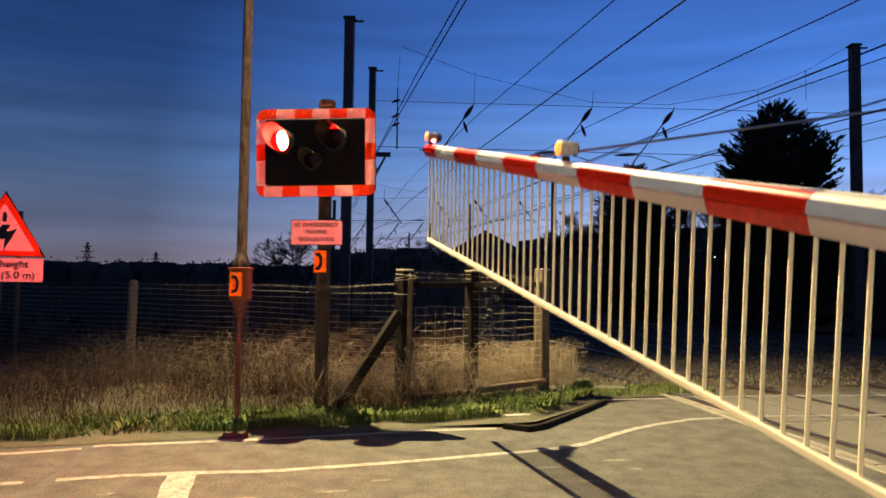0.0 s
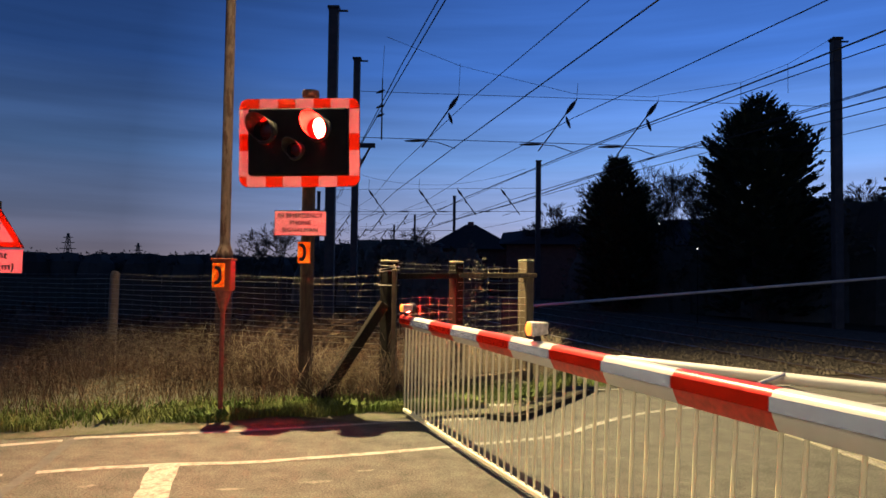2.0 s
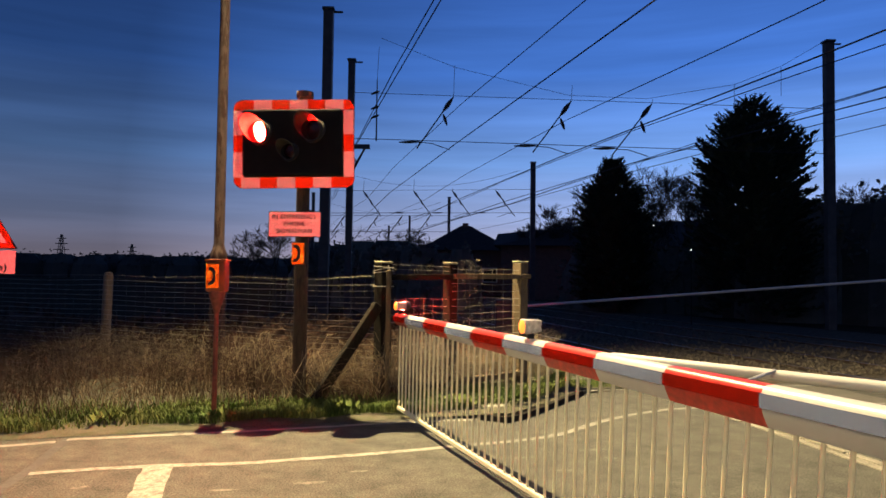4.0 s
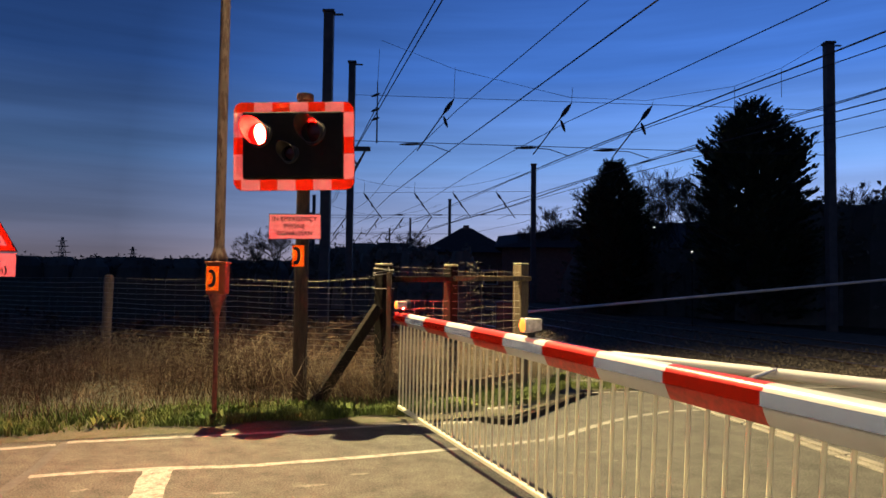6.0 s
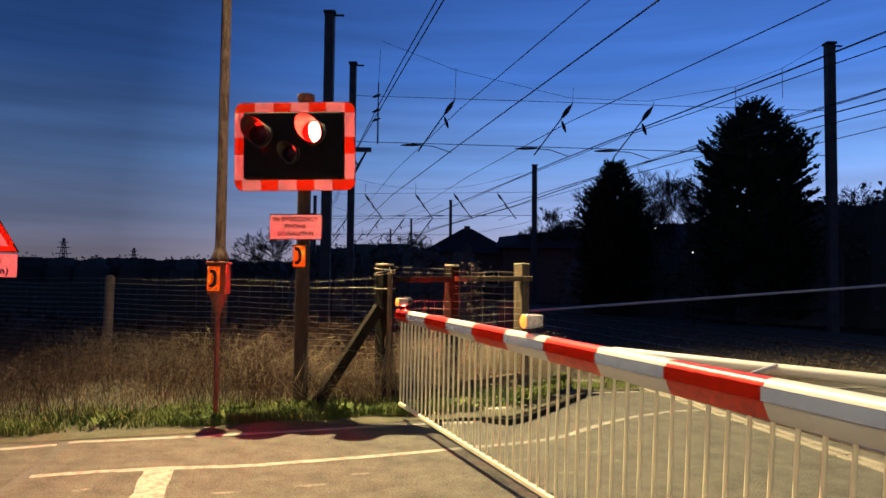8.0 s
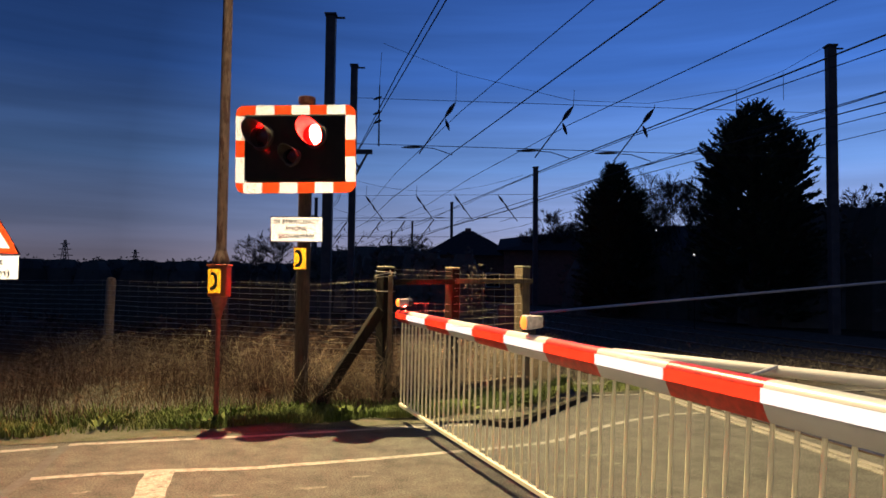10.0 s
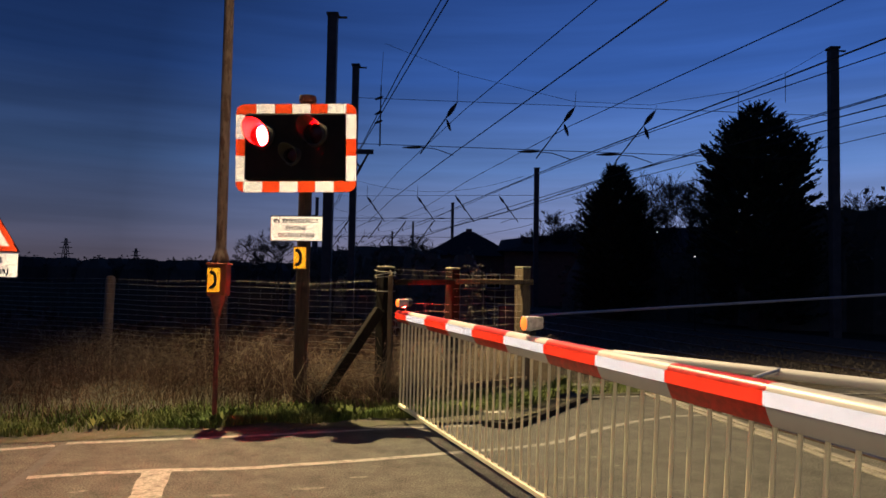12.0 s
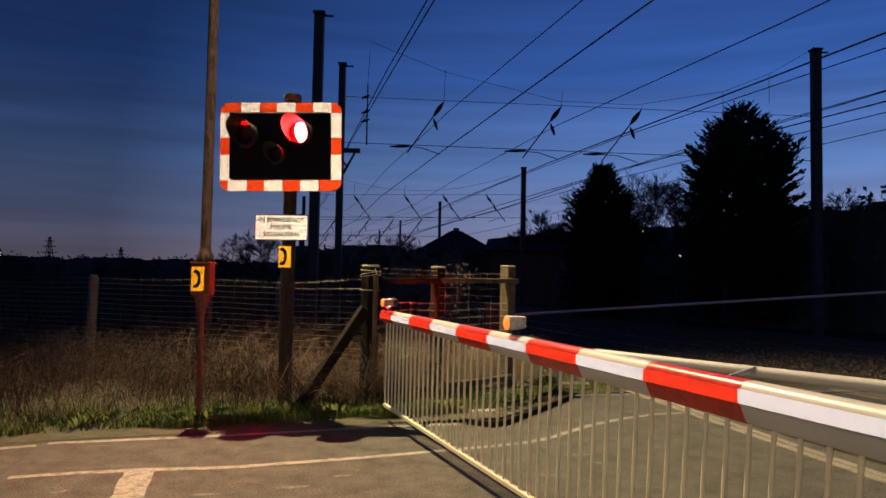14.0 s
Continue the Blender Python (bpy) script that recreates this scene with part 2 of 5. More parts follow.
M_BOOMRED_LENS = glow("lit_red_boom_lens", (1.0, 0.03, 0.02), 7000.0)
# glow of the unseen added light that brightens the reflective sheets
M_SIGN_FILL_RED = glow("red_fill_face", (1.0, 0.125, 0.15), 0.8)
M_SIGN_FILL_WHITE = glow("white_fill_face", (1.0, 0.90, 0.68), 4.4)
M_BOOM_SHEET_WHITE = prism_sheet("white_boom_sheet", (0.62, 0.68, 0.86), 0.72)
M_BOOM_SHEET_RED = prism_sheet("red_boom_sheet", (0.68, 0.045, 0.02), 0.75)
M_FARLIGHT = glow("far_window_light", (1.0, 0.95, 0.85), 1.6)


# ---- mesh helpers ----
def finish(bm, name, material, parent=None, label="", smooth=False):
    me = bpy.data.meshes.new(name)
    bm.normal_update()
    bm.to_mesh(me)
    bm.free()
    for x in (material if isinstance(material, (list, tuple)) else [material]):
        me.materials.append(x)
    if smooth:
        for p in me.polygons:
            p.use_smooth = True
        me.set_sharp_from_angle(angle=radians(40))
    ob = new(name, me)
    if parent:
        ob.parent = parent
    if label:
        ob["label"] = label
    return ob


def part(name, bm, material, parent, label="", smooth=False):
    return finish(bm, name, material, parent, label, smooth)


def thing(name, m, label, category, group="", kind=""):
    ob = new(name)
    ob.empty_display_size = 0.1
    ob.matrix_world = m
    return tagged(ob, label, category, group, kind)


def flat(name, verts, faces, material, parent=None):
    me = bpy.data.meshes.new(name)
    me.from_pydata([tuple(v) for v in verts], [], faces)
    for x in (material if isinstance(material, (list, tuple)) else [material]):
        me.materials.append(x)
    me.update()
    ob = new(name, me)
    if parent:
        ob.parent = parent
    return ob


def box(bm, lo, hi, bevel=0.0, m=None, mi=0):
    c = [(a + b) / 2 for a, b in zip(lo, hi)]
    s = [abs(b - a) for a, b in zip(lo, hi)]
    g = bmesh.ops.create_cube(bm, size=1.0, matrix=(m or Matrix()) @ Matrix.Translation(c) @ Matrix.Diagonal((*s, 1)))
    vs = g["verts"]
    fs = {f for v in vs for f in v.link_faces}
    if bevel:
        es = {e for v in vs for e in v.link_edges}
        r = bmesh.ops.bevel(bm, geom=list(es), offset=bevel, segments=2, affect="EDGES", profile=0.5)
        fs = set(r["faces"]) | {f for f in fs if f.is_valid}
    for f in fs:
        f.material_index = mi
    return bm


def rod(bm, a, b, r0, r1=None, seg=8, caps=True, mi=0):
    a, b = Vector(a), Vector(b)
    d = b - a
    if d.length < 1e-6:
        return bm
    m = Matrix.Translation((a + b) / 2) @ d.to_track_quat("Z", "Y").to_matrix().to_4x4()
    g = bmesh.ops.create_cone(bm, cap_ends=caps, segments=seg, radius1=r0, radius2=r0 if r1 is None else r1, depth=d.length, matrix=m)
    for f in {f for v in g["verts"] for f in v.link_faces}:
        f.material_index = mi
    return bm


def lathe(bm, prof, seg=20, m=None, mi=0):
    """Turn (radius, height) pairs about z."""
    m = m or Matrix()
    rings = []
    for r, z in prof:
        rings.append([bm.verts.new(m @ Vector((r * math.cos(2 * math.pi * k / seg), r * math.sin(2 * math.pi * k / seg), z))) for k in range(seg)])
    for i in range(len(rings) - 1):
        for k in range(seg):
            f = bm.faces.new((rings[i][k], rings[i][(k + 1) % seg], rings[i + 1][(k + 1) % seg], rings[i + 1][k]))
            f.material_index = mi
    for ring, back in ((rings[0], True), (rings[-1], False)):
        f = bm.faces.new(ring[::-1] if back else ring)
        f.material_index = mi
    return bm


def tubes(name, segs, material, parent=None, sides=4):
    """Many thin straight tubes in one mesh: (start, end, radius, end radius)."""
    vs, fs = [], []
    for a, b, r0, r1 in segs:
        a, b = Vector(a), Vector(b)
        d = (b - a)
        if d.length < 1e-6:
            continue
        d.normalize()
        s = d.cross(Vector((0, 0, 1)) if abs(d.z) < 0.9 else Vector((1, 0, 0))).normalized()
        t = d.cross(s)
        k = len(vs)
        for p, r in ((a, r0), (b, r1)):
            for i in range(sides):
                an = 2 * math.pi * i / sides
                vs.append(p + (s * math.cos(an) + t * math.sin(an)) * r)
        for i in range(sides):
            j = (i + 1) % sides
            fs.append((k + i, k + j, k + sides + j, k + sides + i))
    return flat(name, vs, fs, material, parent)


def cable(name, pts, r, material, parent=None, sides=6):
    """One bent cable through points."""
    vs, fs = [], []
    pts = [Vector(p) for p in pts]
    for i, p in enumerate(pts):
        d = (pts[min(i + 1, len(pts) - 1)] - pts[max(i - 1, 0)]).normalized()
        s = d.cross(Vector((0, 0, 1)) if abs(d.z) < 0.9 else Vector((1, 0, 0))).normalized()
        t = d.cross(s)
        vs += [p + (s * math.cos(2 * math.pi * k / sides) + t * math.sin(2 * math.pi * k / sides)) * r for k in range(sides)]
    for i in range(len(pts) - 1):
        for k in range(sides):
            j = (k + 1) % sides
            fs.append((i * sides + k, i * sides + j, (i + 1) * sides + j, (i + 1) * sides + k))
    return flat(name, vs, fs, material, parent)


def text_mesh(words, size, material, parent, name, m, align="CENTER", thick=0.001, spacing=1.0):
    cu = bpy.data.curves.new(name, "FONT")
    cu.body, cu.size, cu.extrude, cu.align_x, cu.align_y = words, size, thick, align, "CENTER"
    cu.space_character = spacing
    tmp = bpy.data.objects.new(name, cu)
    scene.collection.objects.link(tmp)
    dg = bpy.context.evaluated_depsgraph_get()
    me = bpy.data.meshes.new_from_object(tmp.evaluated_get(dg))
    bpy.data.objects.remove(tmp)
    bpy.data.curves.remove(cu)
    me.materials.clear()
    me.materials.append(material)
    ob = new(name, me)
    ob.parent = parent
    ob.matrix_basis = m
    return ob


def prism_mesh(name, inside, x0, x1, z0, z1, material, parent, a=0.013, cut=None):
    """Corner-cube sheeting in the local xz plane, open towards -y; inside(x, z) says where the sheet lies."""
    nrm, u, v = Vector((1, 1, 1)).normalized(), Vector((1, -1, 0)).normalized(), Vector((1, 1, -2)).normalized()
    e = (Vector((1, 0, 0)), Vector((0, 1, 0)), Vector((0, 0, 1)))
    vs, fs, idx = [], [], {}

    def vert(p):
        key = (round(p.x), round(p.y), round(p.z))
        if key not in idx:
            idx[key] = len(vs)
            vs.append((x0 + (p.dot(u)) * a, -p.dot(nrm) * a, z0 + p.dot(v) * a))
        return idx[key]

    n = int(max(x1 - x0, z1 - z0) / a * 1.5) + 4
    for i in range(-n, n):
        for j in range(-n, n):
            p = Vector((i, j, -i - j))
            x, z = x0 + p.dot(u) * a, z0 + p.dot(v) * a
            if x < x0 - a or x > x1 + a or z < z0 - a or z > z1 + a or not inside(x, z):
                continue
            for q in range(3):
                e1, e2 = e[q], e[(q + 1) % 3]
                fs.append((vert(p), vert(p + e1), vert(p + e1 + e2), vert(p + e2)))
    return flat(name, vs, fs, material, parent)


# ---- plan ----
RAIL = Vector((-0.238, 0.971, 0))          # along the railway
ACROSS = Vector((0.971, 0.238, 0))         # over the tracks
BOOM = Vector((-0.3455, 0.9384, 0))        # from the barrier's pivot to its tip
BOOM_TIP = Vector((-0.40, 6.75, 0))
TRACKS = (5.5, 8.9, 12.3)


def on_track(q, along, z=0.0):
    p = ACROSS * q + RAIL * along
    return Vector((p.x, p.y, z))


def road_edge(x):
    return 6.66 + 0.335 * (x + 0.41)


# ---- ground, road, crossing ----
def build_ground():
    vs, fs = [], []
    ring = [0, 12, 30, 70, 160, 400, 1200, 3000]
    n = 48
    vs.append((0, 8, -0.06))
    for r in ring[1:]:
        for k in range(n):
            a = 2 * math.pi * k / n
            vs.append((r * math.cos(a), 8 + r * math.sin(a), -0.06))
    for k in range(n):
        fs.append((0, 1 + k, 1 + (k + 1) % n))
    for i in range(len(ring) - 2):
        for k in range(n):
            a, b = 1 + i * n + k, 1 + i * n + (k + 1) % n
            fs.append((a, a + n, b + n, b))
    tagged(flat("ground", vs, fs, M_SOIL), "dark bare earth and rough field", "ground", kind="structure")

    edge = [(-40, road_edge(-40)), (-20, road_edge(-20)), (-3.4, road_edge(-3.4)), (-0.41, 6.66), (0.40, 6.74), (0.63, 6.60), (0.80, 6.72), (1.1, 7.2),
            (1.42, 7.75), (1.72, 8.25), (2.4, 8.66), (4, 9.15), (9, 10.9), (20, 14.6), (40, 21.3)]
    near = [(40, 8), (20, 2.5), (9, -3), (3, -6), (-5, -8.5), (-20, -14), (-40, -21)]
    bm = bmesh.new()
    top = [bm.verts.new((x, y, 0.0)) for x, y in edge + near]
    f = bm.faces.new(top)
    g = bmesh.ops.extrude_face_region(bm, geom=[f])
    for v in [v for v in g["geom"] if isinstance(v, bmesh.types.BMVert)]:
        v.co.z -= 0.12
    bmesh.ops.triangulate(bm, faces=bm.faces[:])
    bmesh.ops.recalc_face_normals(bm, faces=bm.faces[:])
    tagged(finish(bm, "road", M_ASPHALT), "worn grey asphalt road over the crossing", "road", kind="structure")

    # low verge behind the road's edge line
    bm = bmesh.new()
    cols, rows_ = 90, 24
    grid = []
    for i in range(cols + 1):
        x = -14 + 15.6 * i / cols
        line = []
        for j in range(rows_ + 1):
            w = j / rows_
            y = road_edge(x) - 0.03 + w * 6.0
            if x > 0.4:
                y = max(y, 6.74 + (x - 0.55) * 1.45 + w * 6.0)
            z = 0.006 + 0.10 * min(1, w * 5) + 0.05 * noise.noise((x * 1.7, y * 1.7, 0)) * min(1, w * 8) - 0.10 * max(0, w - 0.4)
            line.append(bm.verts.new((x, y, z)))
        grid.append(line)
    for i in range(cols):
        for j in range(rows_):
            bm.faces.new((grid[i][j], grid[i + 1][j], grid[i + 1][j + 1], grid[i][j + 1]))
    tagged(finish(bm, "verge", M_GRIT, smooth=True), "gritty grass verge beside the road", "verge", kind="structure")

    bm = bmesh.new()
    pts2 = [(1.2, 8.30), (1.6, 8.50), (2.4, 8.72), (3.4, 9.0), (3.3, 9.7), (2.2, 9.75), (1.1, 9.4), (0.9, 8.7)]
    bm.faces.new([bm.verts.new((x, y, 0.012)) for x, y in pts2])
    tagged(finish(bm, "grass_verge", M_GRIT), "gritty ground beside the crossing", "verge", kind="structure")
    bm = bmesh.new()
    box(bm, (1.15, 9.12, -0.05), (2.15, 9.34, 0.05), 0.01)
    tagged(finish(bm, "concrete_slab", M_PANEL), "pale concrete slab in the grass", "slab", kind="structure")

    # dark upright edging along the curve of the verge
    pts = [(0.38, 6.66), (0.62, 6.53), (0.78, 6.66), (1.08, 7.14), (1.40, 7.69), (1.68, 8.17)]
    for (x0, y0), (x1, y1) in zip(pts, pts[1:]):
        bm = bmesh.new()
        a = math.atan2(y1 - y0, x1 - x0)
        d = math.hypot(x1 - x0, y1 - y0)
        box(bm, (0.004, 0.0, -0.08), (d - 0.004, 0.055, 0.055), 0.006, Matrix.Translation((x0, y0, 0)) @ Matrix.Rotation(a, 4, "Z"))
        tagged(finish(bm, "kerb", M_WOOD_DARK), "low dark timber edging of the verge", "kerb", "verge edging", "structure")


def stripe(name, pts, width, label, z=0.004):
    """A painted line along a run of points, with worn uneven sides."""
    rnd = random.Random(int(abs(pts[0][0]) * 1000))
    dense = []
    for (x0, y0), (x1, y1) in zip(pts, pts[1:]):
        k = max(1, int(math.hypot(x1 - x0, y1 - y0) / 0.06))
        dense += [(x0 + (x1 - x0) * i / k, y0 + (y1 - y0) * i / k) for i in range(k)]
    dense.append(pts[-1])
    vs, fs = [], []
    for i, (x, y) in enumerate(dense):
        a, b = dense[max(0, i - 1)], dense[min(len(dense) - 1, i + 1)]
        d = Vector((b[0] - a[0], b[1] - a[1])).normalized()
        n = Vector((-d.y, d.x))
        for s in (-1, 1):
            o = n * s * (width / 2 + rnd.uniform(-0.006, 0.006))
            vs.append((x + o.x, y + o.y, z))
    for i in range(len(dense) - 1):
        fs.append((2 * i, 2 * i + 2, 2 * i + 3, 2 * i + 1))
    tagged(flat(name, vs, fs, M_PAINT_LINE), label, "road marking", kind="structure")


def build_markings():
    stripe("edge_line", [(-14, 1.9), (-6, 4.49), (-3.38, 5.42), (-3.05, 5.58)], 0.075, "worn white painted road edge line")
    stripe("edge_line", [(-3.0, 5.66), (-1.64, 6.05), (-0.41, 6.48), (0.06, 6.60), (0.33, 6.66)], 0.075, "worn white painted road edge line")
    stripe("stop_line", [(-14, 1.1), (-2.92, 4.63)], 0.07, "faded white line across the road")
    stripe("stop_line", [(-2.74, 4.70), (-2.43, 4.81), (-1.94, 4.94), (-1.53, 5.00), (-1.34, 5.04), (-0.76, 5.25), (-0.35, 5.40), (0.01, 5.56), (0.57, 5.79), (0.90, 5.96), (1.12, 6.16), (1.34, 6.43), (1.62, 6.74), (1.98, 7.05), (2.35, 7.30), (2.72, 7.42)],
           0.075, "white painted line that swings round the kerb")
    stripe("edge_line", [(1.22, 8.22), (1.5, 8.40), (1.9, 8.51), (2.50, 8.64)], 0.07, "white painted edge line on the crossing")
    stripe("edge_line", [(2.72, 8.70), (4.12, 8.90), (5.4, 9.09), (7.5, 9.42)], 0.07, "white painted edge line over the crossing panels", 0.020)
    stripe("stop_line", [(2.98, 7.46), (3.52, 7.52), (4.57, 7.69), (6.6, 8.02)], 0.07, "white painted line over the crossing panels", 0.020)
    stripe("edge_line", [(0.42, 6.83), (0.66, 6.90)], 0.09, "white painted dash beside the kerb", 0.10)
    bm = bmesh.new()
    ring = [(-2.065, 4.895), (-1.97, 4.925), (-1.87, 4.96), (-1.835, 4.82), (-1.79, 4.67), (-1.75, 4.50), (-1.68, 4.29), (-1.50, 3.70), (-1.70, 3.70), (-1.89, 4.28), (-1.90, 4.37), (-1.955, 4.52), (-2.0, 4.66), (-2.025, 4.80)]
    bm.faces.new([bm.verts.new((x, y, 0.0045)) for x, y in ring])
    bmesh.ops.triangulate(bm, faces=bm.faces[:])
    tagged(finish(bm, "road_dash", M_PAINT_LINE), "broken patch of cream road paint", "road marking", kind="structure")
    # worn smears of old paint on the asphalt
    worn = mat("worn_paint", (0.20, 0.185, 0.16), 0.9, color2=(0.115, 0.106, 0.094), scale=24, bump=0.3, bump_scale=200, fine=70, lo=0.42, hi=0.6)
    rnd = random.Random(31)
    for x, y, ln, w, turn in ((1.22, 5.55, 0.26, 0.07, 12), (1.30, 5.30, 0.10, 0.05, 5), (-0.84, 4.58, 0.22, 0.06, 15), (-0.55, 4.86, 0.16, 0.05, 20), (-1.35, 4.40, 0.2, 0.05, 8), (-2.25, 4.42, 0.12, 0.05, 30), (0.62, 5.28, 0.3, 0.06, 18), (0.9, 4.95, 0.18, 0.05, 12)):
        bm = bmesh.new()
        M = Matrix.Translation((x, y, 0.0035)) @ Matrix.Rotation(radians(turn), 4, "Z")
        bm.faces.new([bm.verts.new(M @ Vector((ln / 2 * math.cos(a) * rnd.uniform(0.75, 1.15), w / 2 * math.sin(a) * rnd.uniform(0.6, 1.2), 0))) for a in [2 * math.pi * k / 14 for k in range(14)]])
        tagged(finish(bm, "paint_smear", worn), "faint worn smear of old road paint", "road marking", "paint smears", "structure")
    # tar joint across the lane
    vs = []
    for x, y in ((-2.99, 5.66), (-2.90, 5.25), (-2.80, 4.90), (-2.74, 4.55), (-2.62, 3.9), (-2.5, 3.3)):
        vs += [(x - 0.05, y, 0.003), (x + 0.03, y, 0.003)]
    tagged(flat("tar_joint", vs, [(2 * k, 2 * k + 1, 2 * k + 3, 2 * k + 2) for k in range(5)], mat("tar", (0.05, 0.047, 0.043), 0.7, color2=(0.08, 0.075, 0.07), scale=9, fine=60)), "dark tar seam in the asphalt", "road marking", kind="structure")


def build_railway():
    # ballast bed
    vs, fs = [], []
    n = 60
    for i in range(n + 1):
        al = -12 + 150 * (i / n) ** 1.6
        for q, z in ((3.4, -0.05), (4.0, 0.02), (15.4, 0.02), (16.2, -0.05)):
            p = on_track(q, al, z - (0.05 if z > 0 else 0.0))
            vs.append(p)
    for i in range(n):
        for k in range(3):
            a = i * 4 + k
            fs.append((a, a + 1, a + 5, a + 4))
    tagged(flat("ballast_bed", vs, fs, M_BALLAST), "grey-brown stone ballast under the tracks", "ballast", kind="structure")
    # loose stones on the near side
    rnd = random.Random(4)
    vs, fs = [], []
    for i in range(9000):
        q = 3.6 + rnd.random() ** 1.3 * 8.5
        al = 8.6 + rnd.random() ** 1.5 * 22
        r = rnd.uniform(0.02, 0.045)
        p = on_track(q, al, -0.02 + r * 0.4)
        k = len(vs)
        for d in ((1, 0, 0), (0, 1, 0), (-1, 0, 0), (0, -1, 0), (0, 0, 1)):
            vs.append(p + Vector(d) * r * rnd.uniform(0.6, 1.3))
        fs += [(k, k + 1, k + 4), (k + 1, k + 2, k + 4), (k + 2, k + 3, k + 4), (k + 3, k, k + 4)]
    tagged(flat("ballast_stones", vs, fs, M_BALLAST), "loose grey-brown track stones", "stones", kind="stuff")
    for q in TRACKS:
        for s in (-0.75, 0.75):
            th = thing("rail", Matrix(), "rusty steel running rail with a bright worn head", "rail", "running rails", "structure")
            prof = [(-0.07, -0.06), (0.07, -0.06), (0.07, -0.045), (0.012, -0.03), (0.012, 0.03), (0.035, 0.04), (0.035, 0.065), (-0.035, 0.065), (-0.035, 0.04), (-0.012, 0.03), (-0.012, -0.03), (-0.07, -0.045)]
            vs, fs = [], []
            for al in (-10, 140):
                for u, z in prof:
                    vs.append(on_track(q + s + u, al, z - 0.05))
            m = len(prof)
            for k in range(m):
                fs.append((k, (k + 1) % m, m + (k + 1) % m, m + k))
            flat("rail_web", vs, fs, M_RAIL, th)
            a, b = on_track(q + s - 0.03, -10, 0.0165), on_track(q + s + 0.03, -10, 0.0165)
            c, d = on_track(q + s + 0.03, 140, 0.0165), on_track(q + s - 0.03, 140, 0.0165)
            flat("rail_head", [a, b, c, d], [(0, 1, 2, 3)], M_RAILTOP, th)
    # crossing panels: rows of slabs beside and between the rails
    first = None
    for q in TRACKS:
        for u0, u1 in ((-0.66, -0.02), (0.02, 0.66), (0.83, 1.45)) if q == TRACKS[0] else ((-1.45, -0.83), (-0.66, -0.02), (0.02, 0.66), (0.83, 1.45)):
            for k in range(5):
                m = Matrix.Translation(on_track(q + (u0 + u1) / 2, 0.55 + k * 1.62, 0)) @ Matrix.Rotation(math.atan2(RAIL.y, RAIL.x) - math.pi / 2, 4, "Z")
                if first is None:
                    bm = bmesh.new()
                    box(bm, (-0.31, -0.8, -0.03), (0.31, 0.8, 0.014), 0.008)
                    first = tagged(finish(bm, "crossing_panel", M_PANEL), "grey ribbed slab laid between the rails", "crossing panel", "crossing panels", "structure")
                    first.matrix_world = m
                else:
                    copy_thing(first, m)


    # pale concrete edging where the asphalt meets the panels
    a, b = Vector((2.50, 9.10, 0)), Vector((4.20, -0.60, 0))
    d = (b - a).normalized()
    turn = Matrix.Rotation(math.atan2(d.y, d.x), 4, "Z")
    rnd = random.Random(6)
    for row in (0.0, 0.105):
        for k in range(8):
            bm = bmesh.new()
            box(bm, (0.01, -0.036, -0.05), (1.20, 0.036, 0.010 + rnd.uniform(0, 0.006)), 0.006)
            ob = tagged(finish(bm, "edging_block", M_EDGING), "pale worn concrete edging of the crossing", "edging", "crossing edging", "structure")
            ob.matrix_world = Matrix.Translation(a + d * (k * 1.21) + Vector((-d.y, d.x, 0)) * row) @ turn @ pose(0, 0, 0, 0, 0, rnd.uniform(-0.3, 0.3))


